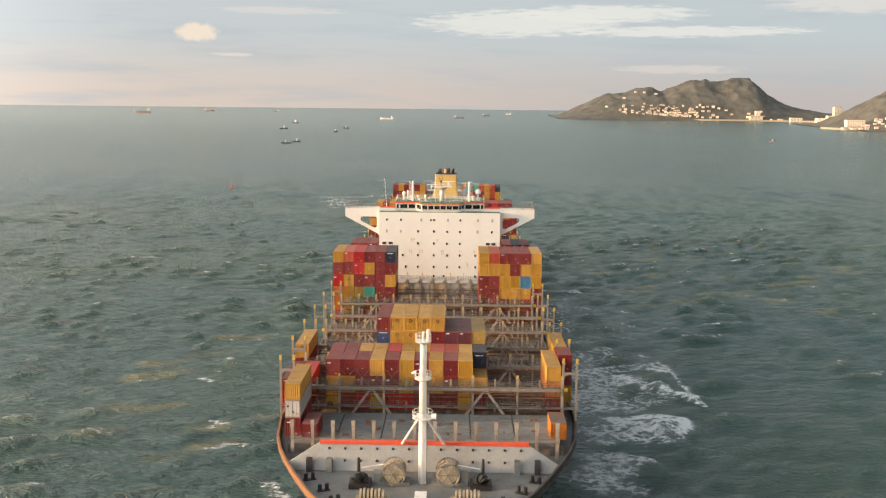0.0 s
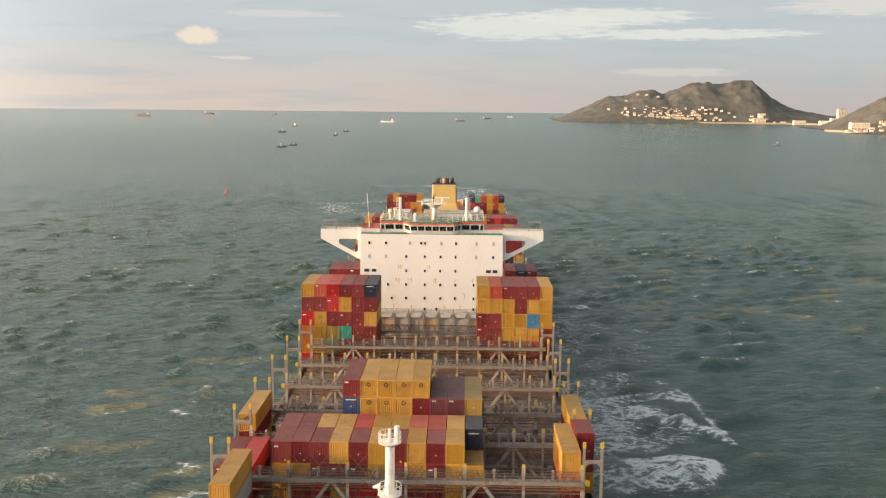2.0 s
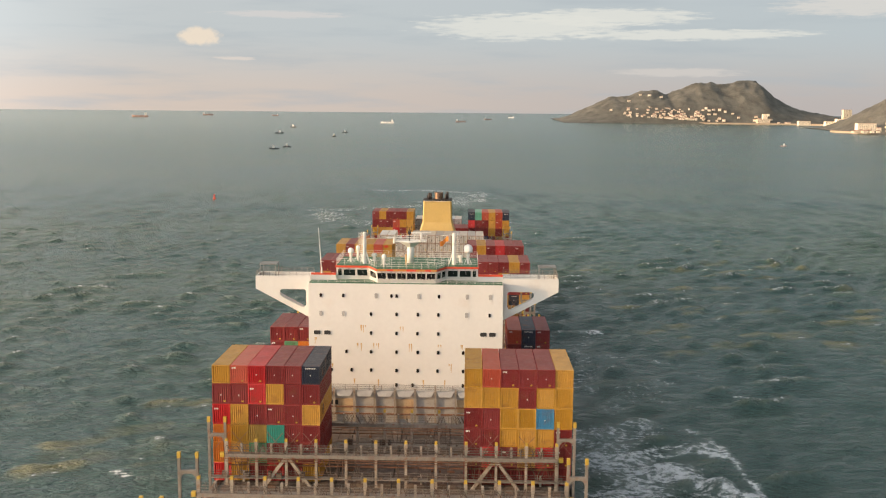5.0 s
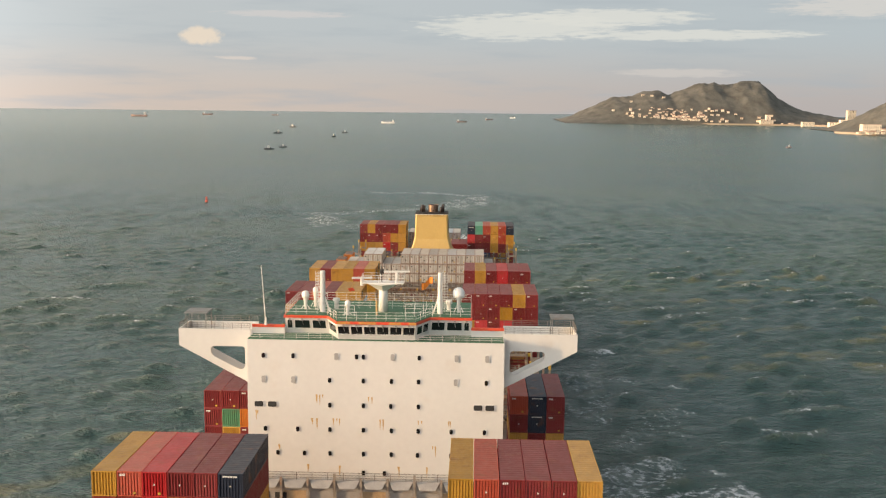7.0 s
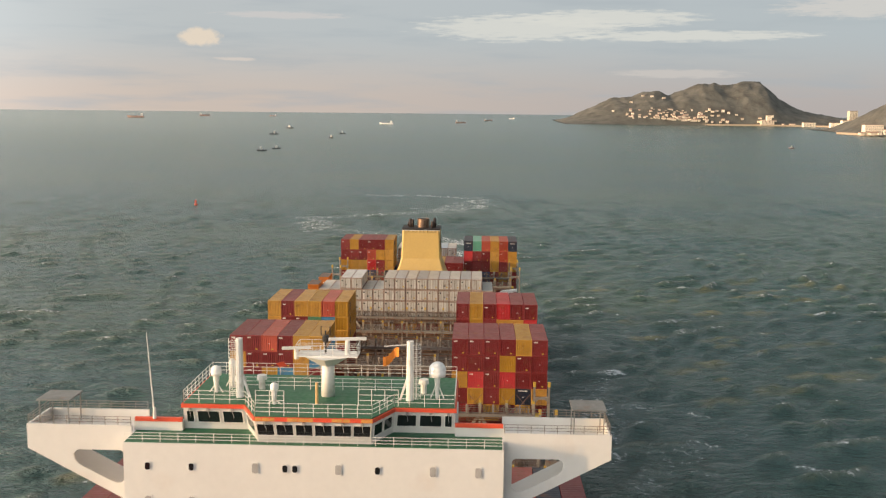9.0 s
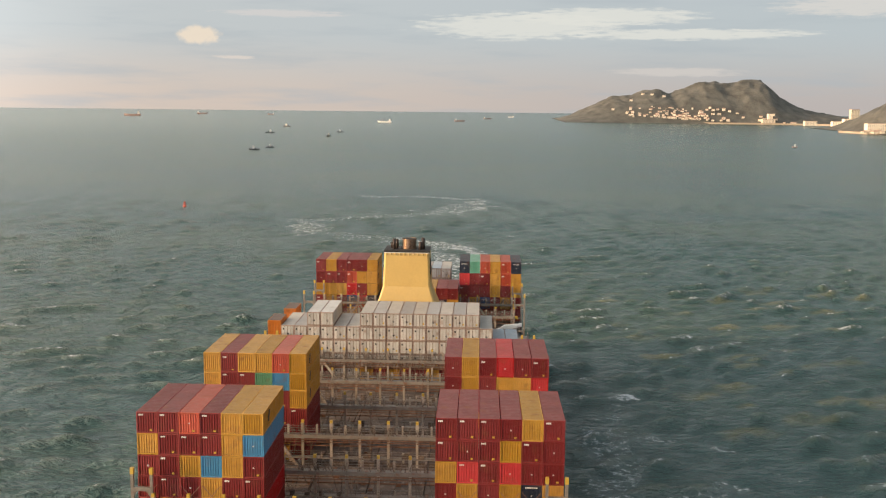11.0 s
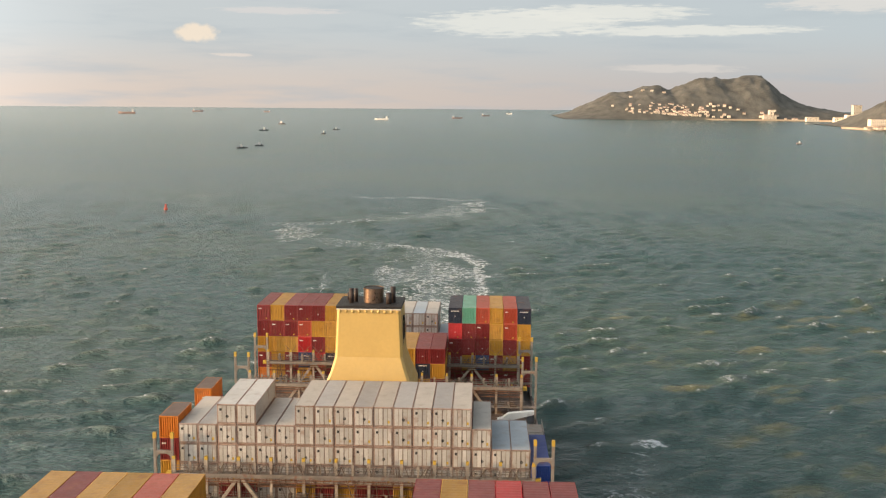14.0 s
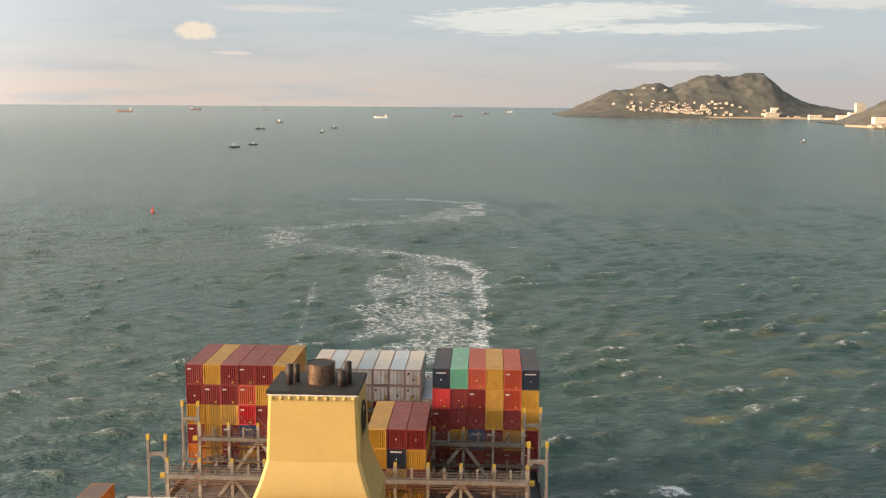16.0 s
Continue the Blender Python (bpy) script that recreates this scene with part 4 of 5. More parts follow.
def bridge_house():
    h = new("bridge_house")
    h.parent = ship
    tagged(h, "white painted accommodation block with rust streaks")
    bm = bmesh.new()
    box(bm, -16.2, 16.2, HF, HF + 4.2, DECK, 41.1)
    box(bm, -12.1, 12.1, HF + 4.2, HF + 14, DECK, 41.09)
    part("wall", bm, M_WHITE, h)
    bm = bmesh.new()
    box(bm, -10, 10, HF + 14, HF + 19, DECK, 38)
    part("rear_casing", bm, M_WHITE, h)
    bm = bmesh.new()
    box(bm, -16.1, 16.1, HF + .1, HF + 4.1, 41.1, 41.16)
    part("bridge_deck", bm, M_GREEN, h, "green painted deck")
    # lower tween deck front
    bm = bmesh.new()
    box(bm, -16.5, 16.5, HF - .6, HF - .1, DECK, 23.0)
    part("lower_front", bm, M_SHUT, h, "grey lower bulkhead")
    for k in range(10):
        x = -15.3 + 3.4 * k
        bm = bmesh.new()
        bar(bm, (x, HF - .95, DECK), (x, HF - .95, 23.5 if k % 3 else 24.0), .3)
        part("stiffener", bm, M_POST, h, "pale upright frame")
        if k < 9:
            bm = bmesh.new()
            prism(bm, [(x + .2, HF - .7, 22.95), (x + 3.2, HF - .7, 22.95), (x + 2.7, HF - 1.5, 22.2), (x + .7, HF - 1.5, 22.2)], (0, 0, .1))
            part("canopy", bm, M_SHUT, h, "blue-grey sloped canopy plate")
            bm = bmesh.new()
            box(bm, x + .25, x + 3.15, HF - .68, HF - .6, 19.4 if k % 2 else 18.2, 21.6)
            part("bulkhead_panel", bm, M_BEIGE if k in (1, 4, 7) else M_SHUT, h)
    bm = bmesh.new()
    for z in (19.0, 20.2):
        box(bm, -16.2, 16.2, HF - 1.1, HF - .85, z, z + .22)
    part("walkway_edge", bm, M_RUSTY, h, "rusty walkway edges")
    for x in (-14.2, -12.0):
        bm = bmesh.new()
        box(bm, x - .75, x + .75, HF - .74, HF - .66, 20.55, 21.35)
        part("louvre", bm, M_DARK, h, "dark louvred vent")
    bm = bmesh.new()
    rail(bm, [(-16, HF - .5, 23.0), (16, HF - .5, 23.0)], 1.0, 2.0, .06)
    part("railing", bm, M_STEEL, h)
    def pane(w, hh):
        b = bmesh.new()
        prism(b, [(-w / 2, 0, -hh / 2 + .1), (-w / 2 + .1, 0, -hh / 2), (w / 2 - .1, 0, -hh / 2), (w / 2, 0, -hh / 2 + .1), (w / 2, 0, hh / 2 - .1), (w / 2 - .1, 0, hh / 2), (-w / 2 + .1, 0, hh / 2), (-w / 2, 0, hh / 2 - .1)], (0, .1, 0))
        return b
    p_s, p_t, p_w = mesh_of("pane", pane(.42, .62), M_WINDOW), mesh_of("pane", pane(.5, .85), M_SHUT), mesh_of("pane", pane(1.1, .68), M_DARK)
    f_s, f_t, f_w = (mesh_of("window_frame", pane(a, b), M_WHITE) for a, b in ((.6, .8), (.7, 1.05), (1.3, .88)))
    kinds = {"d": (p_s, f_s), "g": (p_t, f_t), "w": (p_w, f_w)}
    def X(px):
        return -15.77 + (px - 443) * .07105
    for z, row in ((39.08, "466d 519d 596g 632d 644d 696g 743d 809g 863g"), (35.99, "466g 519g 584d 644d 694d 742d 808g 862d"), (32.75, "457w 481w 584d 644d 693d 742d 848w 869w"),
                   (29.55, "468d 526d 584d 644d 694d 742d 801d 860d"), (26.4, "490d 538d 584d 644d 694d 741d 801d 860d"), (23.9, "644d 682d 801d")):
        for k in row.split():
            pm, fm = kinds[k[-1]]
            w = shared("window", fm, h, X(int(k[:-1])), HF - .06, z)
            shared("pane", pm, w, 0, -.03, 0)
    # rust runs under scuppers
    r = random.Random(3)
    for px, z in ((562, 34.1), (570, 34.1), (655, 33.9), (550, 31.0), (560, 31.0), (588, 31.0), (598, 31.0), (672, 31.0), (680, 31.0), (745, 30.9), (795, 30.9), (545, 24.9), (600, 24.8), (705, 24.8), (755, 24.8), (490, 27.5), (770, 27.6), (455, 31.9)):
        for k in range(2):
            x, ln = X(px) + r.uniform(-.3, .3), r.uniform(.4, 1.6)
            bm = bmesh.new()
            out_y = HF - .012 - .006 * k
            prism(bm, [(x - .09, out_y, z), (x + .1, out_y, z), (x + .07, out_y, z - ln * .5), (x + .02, out_y, z - ln), (x - .03, out_y, z - ln * .7)], (0, .005, 0))
            part("rust_run", bm, M_RUSTRUN, h, "brown rust streak")
    # wings
    for s in (-1, 1):
        wing = new("bridge_wing")
        wing.parent = h
        bm = bmesh.new()
        rim = [(16.2, 41.85), (25.5, 41.85), (25.5, 39.65), (16.2, 34.7)]
        gap = [(16.97, 39.3), (17.1, 39.52), (17.35, 39.6), (20.9, 39.6), (21.25, 39.5), (21.42, 39.2), (21.35, 38.65), (21.0, 38.25), (18.1, 36.75), (17.6, 36.58), (17.2, 36.65), (16.97, 37.0)]
        edges = []
        for loop in (rim, gap):
            vs = [bm.verts.new((s * x, WF, z)) for x, z in loop]
            edges += [bm.edges.new((a, b)) for a, b in zip(vs, vs[1:] + vs[:1])]
        faces = [f for f in bmesh.ops.triangle_fill(bm, edges=edges, use_beauty=True)["geom"] if isinstance(f, bmesh.types.BMFace)]
        grown = bmesh.ops.extrude_face_region(bm, geom=faces)["geom"]
        bmesh.ops.translate(bm, verts=[v for v in grown if isinstance(v, bmesh.types.BMVert)], vec=(0, .25, 0))
        part("front_plate", bm, M_WHITE, wing)
        bm = bmesh.new()
        prism(bm, [(s * 25.5, WF + .25, 39.65), (s * 25.5, WF + .25, 39.85), (s * 16.2, WF + .25, 34.9), (s * 16.2, WF + .25, 34.7)], (0, 4.6, 0))
        box(bm, min(s * 16.2, s * 25.5), max(s * 16.2, s * 25.5), WF + .25, WF + 4.8, 39.65, 40.9)
        box(bm, min(s * 25.3, s * 25.5), max(s * 25.3, s * 25.5), WF + .25, WF + 4.8, 39.75, 41.85)
        box(bm, min(s * 16.2, s * 25.5), max(s * 16.2, s * 25.5), WF + 4.6, WF + 4.85, 40.9, 41.85)
        part("box_girder", bm, M_WHITE, wing)
        bm = bmesh.new()
        rail(bm, [(s * 16.3, WF + .1, 41.85), (s * 25.4, WF + .1, 41.85), (s * 25.4, WF + 4.7, 41.85), (s * 16.3, WF + 4.7, 41.85)], .75, 1.2, .05)
        part("railing", bm, M_STEEL, wing)
        bm = bmesh.new()
        box(bm, min(s * 22.2, s * 25.2), max(s * 22.2, s * 25.2), WF + 1.4, WF + 4.5, 43.5, 43.62)
        for x in (22.4, 25.0):
            for y in (1.6, 4.3):
                bar(bm, (s * x, WF + y, 40.9), (s * x, WF + y, 43.5), .09)
        part("awning", bm, M_DECKGREY, wing, "grey sun awning on posts")
        bm = bmesh.new()
        box(bm, min(s * 12.0, s * 16.2), max(s * 12.0, s * 16.2), HF + 3.1, HF + 3.4, 42.0, 42.35)
        part("fascia", bm, M_RED, wing, "red band")
        bm = bmesh.new()
        box(bm, min(s * 12.0, s * 16.3), max(s * 12.0, s * 16.3), HF + 3.2, HF + 3.9, 41.1, 42.0)
        part("side_cabin", bm, M_WHITE, wing)
    bm = bmesh.new()
    rail(bm, [(-16.1, HF + .15, 41.15), (16.1, HF + .15, 41.15)], .8, 1.5, .05)
    part("front_railing", bm, M_MASTW, h)
    # wheelhouse: the middle stands forward, windows lean out
    wh = new("wheelhouse")
    wh.parent = h
    low = [(-12.0, HF + 4.0), (-6.3, HF + 4.0), (-4.7, HF + .7), (4.9, HF + .7), (6.5, HF + 4.0), (12.0, HF + 4.0)]
    top = [(-12.0, HF + 3.5), (-6.5, HF + 3.5), (-4.9, HF + .1), (5.1, HF + .1), (6.7, HF + 3.5), (12.0, HF + 3.5)]
    bm = bmesh.new()
    a = [bm.verts.new((x, y, 41.1)) for x, y in low] + [bm.verts.new((12, HF + 13, 41.1)), bm.verts.new((-12, HF + 13, 41.1))]
    b = [bm.verts.new((x, y, 43.25)) for x, y in top] + [bm.verts.new((12, HF + 13, 43.25)), bm.verts.new((-12, HF + 13, 43.25))]
    for i in range(8):
        j = (i + 1) % 8
        bm.faces.new((a[i], a[j], b[j], b[i]))
    bm.faces.new(b)
    part("wall", bm, M_WHITE, wh)
    lights = {0: ((.05, .17), (.22, .58), (.63, .95)), 1: ((.1, .9),), 2: tuple(((k + .05) / 6, (k + .95) / 6) for k in range(6)), 3: ((.1, .48), (.54, .92)), 4: ((.05, .37), (.42, .78), (.83, .95))}
    for i in range(5):
        for f0, f1 in lights[i]:
            def at(f, z):
                t = (z - 41.1) / 2.15
                p0, p1 = (Vector((*low[q], 0)).lerp(Vector((*top[q], 0)), t) for q in (i, i + 1))
                c = p0.lerp(p1, f)
                return Vector((c.x, c.y - .05, z))
            bm = bmesh.new()
            c = (f1 - f0) * .06
            prism(bm, [at(f0 + c, 41.82), at(f1 - c, 41.82), at(f1, 41.9), at(f1, 42.84), at(f1 - c, 42.92), at(f0 + c, 42.92), at(f0, 42.84), at(f0, 41.9)], (0, .08, 0))
            pane_ob = part("window", bm, M_WINDOW, wh, "dark tinted bridge window")
            bm = bmesh.new()
            ring = [at(f0, 41.8), at(f1, 41.8), at(f1, 42.94), at(f0, 42.94)]
            for a0, a1 in zip(ring, ring[1:] + ring[:1]):
                bar(bm, a0 - Vector((0, .03, 0)), a1 - Vector((0, .03, 0)), .07)
            part("window_frame", bm, M_MASTW, pane_ob)
            if i in (0, 2, 4) and f1 - f0 > .1:
                bm = bmesh.new()
                m0 = at((f0 + f1) / 2, 42.95)
                box(bm, m0.x - .12, m0.x + .12, m0.y - .22, m0.y + .02, 42.98, 43.16)
                bar(bm, m0 - Vector((0, .1, 0)), at((f0 + f1) / 2 + c, 42.3) - Vector((0, .1, 0)), .03)
                part("wiper", bm, M_SHUT, pane_ob)
    bm = bmesh.new()
    eave = [(x * 1.01, y - .25) for x, y in top] + [(12.1, HF + 13.1), (-12.1, HF + 13.1)]
    prism(bm, [(x, y, 43.25) for x, y in eave], (0, 0, .33))
    part("eave", bm, M_RED, wh, "red painted roof edge")
    bm = bmesh.new()
    r = random.Random(4)
    x = -4.8
    while x < 4.7:
        w = r.uniform(.4, 1.1)
        if r.random() < .75:
            box(bm, x, x + w - .06, HF - .172, HF - .13, 43.27, 43.56)
        x += w
    part("worn_paint", bm, M_WORN, wh, "faded orange-yellow paint patches")
    bm = bmesh.new()
    prism(bm, [(x * .985, y + .2, 43.58) for x, y in eave], (0, 0, .08))
    part("top_deck", bm, M_GREEN, wh, "green painted top deck")
    bm = bmesh.new()
    rail(bm, [(x * .985, y + .25, 43.66) for x, y in eave] + [(eave[0][0] * .985, eave[0][1] + .25, 43.66)], 1.1, 1.3, .05)
    rail(bm, [(-9, HF + 8.3, 43.66), (9, HF + 8.3, 43.66)], 1.1, 1.5, .05)
    rail(bm, [(3.5, HF + 3.5, 43.66), (7.0, HF + 3.5, 43.66)], 1.5, 1.2, .06)
    rail(bm, [(-5.5, HF + 3.2, 43.66), (-3.0, HF + 3.2, 43.66)], 1.3, 1.2, .06)
    part("railing", bm, M_MASTW, wh)
    # radar mast
    rm = new("radar_mast")
    rm.parent = h
    c = HF + 4.2
    bm = bmesh.new()
    tube(bm, (.4, c, 44.4), (.4, c, 48.0), .62, .55, 14)
    part("column", bm, M_MASTW, rm, "", True)
    bm = bmesh.new()
    tube(bm, (.4, c, 47.2), (.4, c, 48.2), .6, 2.2, 6)
    box(bm, -2.3, 3.2, c - 1.1, c + 1.1, 48.2, 48.3)
    rail(bm, [(-2.3, c - 1.1, 48.3), (3.2, c - 1.1, 48.3), (3.2, c + 1.1, 48.3), (-2.3, c + 1.1, 48.3), (-2.3, c - 1.1, 48.3)], 1.0, 1.1, .05)
    part("platform", bm, M_MASTW, rm)
    for x, z, w, turn in ((2.2, 49.6, 3.4, 8), (-2.4, 48.7, 2.6, 12)):
        bm = bmesh.new()
        tube(bm, (x, c - .2, 48.3 if x > 0 else 47.8), (x, c - .2, z), .22, .22, 8)
        d = Vector((math.cos(radians(turn)), math.sin(radians(turn)), 0)) * w / 2
        bar(bm, Vector((x, c - .2, z + .12)) - d, Vector((x, c - .2, z + .12)) + d, .24)
        part("radar_scanner", bm, M_MASTW, rm, "long white radar bar")
    bm = bmesh.new()
    tube(bm, (.2, c, 48.3), (.2, c, 50.4), .1, .08, 6)
    tube(bm, (.2, c, 49.4), (.2, c, 49.9), .3, .3, 8)
    for d in (-.4, .4):
        tube(bm, (.2 + d, c, 50.0), (.2 + d, c, 50.8), .05, .05, 5)
    bar(bm, (-.2, c, 50.0), (.6, c, 50.0), .06)
    part("aerial", bm, M_BLACKM, rm)
    bm = bmesh.new()
    for p, q in (((.4, c, 47.4), (-5.5, c + 3, 44.4)), ((.4, c, 47.4), (6.2, c + 3, 44.4)), ((.4, c, 47.4), (-3, c + 4, 44.4)), ((.4, c, 47.4), (4, c + 4, 44.4))):
        bar(bm, p, q, .05)
    part("stay", bm, M_STEEL, rm)
    bm = bmesh.new()
    prism(bm, [(-4.3, c, 47.3), (-3.6, c - .1, 47.5), (-3.3, c, 47.1), (-4.0, c + .1, 46.9)], (0, .03, 0))
    part("flag", bm, M_RED, rm, "small red and white flag")
    for x, y in ((-7.4, HF + 3.2), (7.9, HF + 3.2)):
        m = new("lattice_post")
        m.parent = h
        bm = bmesh.new()
        tube(bm, (x, y, 44.4), (x, y, 49.8), .36, .32, 10)
        part("pole", bm, M_MASTW, m)
        bm = bmesh.new()
        bar(bm, (x, y, 47.2), (x - .9 if x > 0 else x + .9, y, 44.4), .2)
        bar(bm, (x, y, 47.2), (x, y + 1.2, 44.4), .2)
        part("strut", bm, M_MASTW, m)
        bm = bmesh.new()
        s = .55 if x > 0 else -.55
        for k in range(14):
            z = 44.8 + k * .36
            for a0 in range(6):
                t0, t1 = a0 * math.pi / 3, (a0 + 1) * math.pi / 3
                bar(bm, (x + s + .4 * math.cos(t0), y + .4 * math.sin(t0), z), (x + s + .4 * math.cos(t1), y + .4 * math.sin(t1), z), .04)
        for a0 in range(4):
            t0 = a0 * math.pi / 2
            bar(bm, (x + s + .4 * math.cos(t0), y + .4 * math.sin(t0), 44.6), (x + s + .4 * math.cos(t0), y + .4 * math.sin(t0), 49.8), .04)
        part("caged_ladder", bm, M_MASTW, m)
    bm = bmesh.new()
    pts = []
    for i in range(7):
        u = i / 6
        pts.append((6.9 - 1.4 * u, HF + 3.2 + .25 * math.sin(u * 5), 49.2 - .9 * u + .15 * math.sin(u * 7)))
    for p, q in zip(pts, pts[1:]):
        prism(bm, [p, q, (q[0], q[1], q[2] - .9), (p[0], p[1], p[2] - .8)], (0, .03, 0))
    part("flag", bm, M_FLAG, h, "orange flag blown to one side")
    bm = bmesh.new()
    bar(bm, (7.9, HF + 3.2, 49.5), (5.6, HF + 3.2, 49.3), .07)
    part("flag_yard", bm, M_MASTW, h)
    for x, y, z, r in ((10.3, HF + 1.8 + 2.2, 46.9, .78), (-9.9, HF + 4.6, 46.3, .5), (-8.9, HF + 6.6, 46.6, .34), (-3.9, HF + 1.2, 45.9, .36)):
        d = new("satellite_dome")
        d.parent = h
        bm = bmesh.new()
        sphere(bm, (x, y, z + .1), r, 16)
        tube(bm, (x, y, z - r * .6), (x, y, z + .1), r * .95, r, 16)
        part("radome", bm, M_DOME, d, "", True)
        bm = bmesh.new()
        tube(bm, (x, y, 44.4), (x, y, z - r * .5), .16, .3, 8)
        for k in (-.6, .6):
            bar(bm, (x + k, y, 44.4), (x, y, z - 1.0), .1)
        part("pedestal", bm, M_MASTW, d)
    for x, y in ((-7.9, HF + 5.4), (9.0, HF + 5.6), (-6, HF + 6)):
        bm = bmesh.new()
        tube(bm, (x, y, 44.4), (x, y, 45.5), .3, .3, 8)
        tube(bm, (x, y, 45.3), (x, y, 45.7), .5, .45, 8)
        part("vent_mushroom", bm, M_MASTW, h)
    bm = bmesh.new()
    tube(bm, (-14.4, HF + 3, 42.3), (-14.9, HF + 3, 50.0), .07, .03, 6)
    tube(bm, (-14.4, HF + 3, 42.3), (-14.4, HF + 3, 43.3), .16, .12, 6)
    part("whip_aerial", bm, M_MASTW, h)
    bm = bmesh.new()
    tube(bm, (-.2, HF + 1.6, 44.4), (-.2, HF + 1.6, 46.3), .14, .14, 8)
    part("search_light", bm, M_RUSTRUN, h)
    # boat davits and ladders on each side
    for s in (-1, 1):
        d = new("davit")
        d.parent = h
        bm = bmesh.new()
        for x, y in ((20.5, HF + 3), (22.8, HF + 3)):
            bar(bm, (s * x, y, DECK), (s * x, y, 26.5), .5)
        bar(bm, (s * 16.5, HF + 3, 24.6), (s * 21, HF + 3, 21.5), .35)
        bar(bm, (s * 16.5, HF + 3, 25.6), (s * 21, HF + 3, 22.5), .12)
        box(bm, min(s * 16.2, s * 24), max(s * 16.2, s * 24), HF + 1, HF + 8, 21, 21.2)
        part("frame", bm, M_MASTW, d)
        bm = bmesh.new()
        rail(bm, [(s * 16.3, HF + 1, 21.2), (s * 24, HF + 1, 21.2), (s * 24, HF + 8, 21.2)], 1.0, 1.2, .06)
        part("railing", bm, M_MASTW, d)


bridge_house()
# masts and gear of the top deck stand on it, a little abaft
for ob in [o for o in scene.objects if o.parent and o.parent.name == "bridge_house"]:
    if ob.name.split(".")[0] in ("radar_mast", "lattice_post", "satellite_dome", "flag", "flag_yard", "vent_mushroom", "search_light"):
        ob.location = (0, 2.3, -0.74)


def funnel():
    f = new("funnel")
    f.parent = ship
    tagged(f, "yellow funnel with black top and flared foot")
    bm = bmesh.new()
    rows = ((18, 6.6, 417.0, 427.0), (28.6, 6.5, 417.0, 427.0), (31.0, 5.5, 417.6, 426.4), (33.2, 4.85, 418.1, 425.8), (40.1, 4.55, 418.2, 425.4))
    ring = []
    for z, w, y0, y1 in rows:
        r = .35
        ring.append([bm.verts.new((x, y, z)) for x, y in ((-w + r, y0), (w - r, y0), (w, y0 + r), (w, y1 - r), (w - r, y1), (-w + r, y1), (-w, y1 - r), (-w, y0 + r))])
    for a, b in zip(ring, ring[1:]):
        for i in range(8):
            j = (i + 1) % 8
            bm.faces.new((a[i], a[j], b[j], b[i]))
    bm.faces.new(ring[-1])
    part("casing", bm, M_FUN, f)
    bm = bmesh.new()
    box(bm, -4.62, 4.62, 418.12, 425.5, 40.1, 40.24)
    part("rim", bm, M_MARK, f, "pale rim strip")
    bm = bmesh.new()
    box(bm, -4.66, 4.66, 418.08, 425.54, 40.24, 40.62)
    part("black_top", bm, M_SOOT, f, "soot-black top")
    for i in range(10):
        bm = bmesh.new()
        sphere(bm, (-4.1 + i * .92, 418.15, 39.85), .24, 8)
        part("rim_stud", bm, M_FUN, f)
    bm = bmesh.new()
    tube(bm, (.35, 421.6, 40.6), (.35, 421.6, 42.6), 1.45, 1.45, 24, False)
    tube(bm, (.35, 421.6, 42.6), (.35, 421.6, 42.72), 1.52, 1.52, 24, False)
    part("main_exhaust", bm, M_PIPE, f, "shiny brown main exhaust", True)
    bm = bmesh.new()
    tube(bm, (.35, 421.6, 42.66), (.35, 421.6, 41), 1.3, 1.3, 24)
    part("flue_mouth", bm, M_SOOT, f, "sooty flue mouth")
    for x, y, r, z in ((-2.75, 420.6, .34, 42.7), (-2.2, 421.6, .3, 42.5), (2.7, 420.2, .4, 42.2), (3.2, 421.3, .38, 42.9), (-3.4, 422.6, .2, 41.8)):
        bm = bmesh.new()
        tube(bm, (x, y, 40.6), (x, y, z), r, r, 12)
        part("exhaust_pipe", bm, M_BLACKPIPE, f, "", True)
    bm = bmesh.new()
    for k in range(24):
        a0, a1 = 2 * math.pi * k / 24, 2 * math.pi * (k + 1) / 24
        bar(bm, (4.72, 421.8 + math.cos(a0) * 1.7, 36.3 + math.sin(a0) * 2.3), (4.72, 421.8 + math.cos(a1) * 1.7, 36.3 + math.sin(a1) * 2.3), .16)
    for k in range(6):
        box(bm, 4.62, 4.78, 420.8 + .4 * k, 420.95 + .4 * k, 35.2, 37.4)
    part("emblem", bm, M_BLACKM, f, "dark ring emblem of plain bars")
    bm = bmesh.new()
    box(bm, -9, 10, 415.2, 428, DECK, 21.5)
    part("engine_casing", bm, M_WHITE, f)


funnel()


def stern():
    c = new("provision_crane")
    c.parent = ship
    bm = bmesh.new()
    tube(bm, (19.0, 416.2, DECK), (19.0, 416.2, 25.2), .7, .6, 12)
    part("column", bm, M_MASTW, c)
    bm = bmesh.new()
    prism(bm, [(18.2, 416, 24.6), (20, 416, 25.9), (23.6, 416, 26.3), (23.6, 416, 25.8), (20.5, 416, 25.0), (18.6, 416, 24.2)], (0, .9, 0))
    part("jib", bm, M_MASTW, c)
    bm = bmesh.new()
    rail(bm, [(20, 415, 22.5), (25, 415, 22.5), (25, 421, 22.5)], 1.1, 1.2, .07)
    box(bm, 19.5, 25.2, 414.8, 422, 22.3, 22.5)
    part("platform", bm, M_STEEL, c)


stern()

# ---- containers ----
W, L40, L20, GAP = 2.44, 12.19, 6.06, 0.03
H_STD, H_HC = 2.59, 2.896


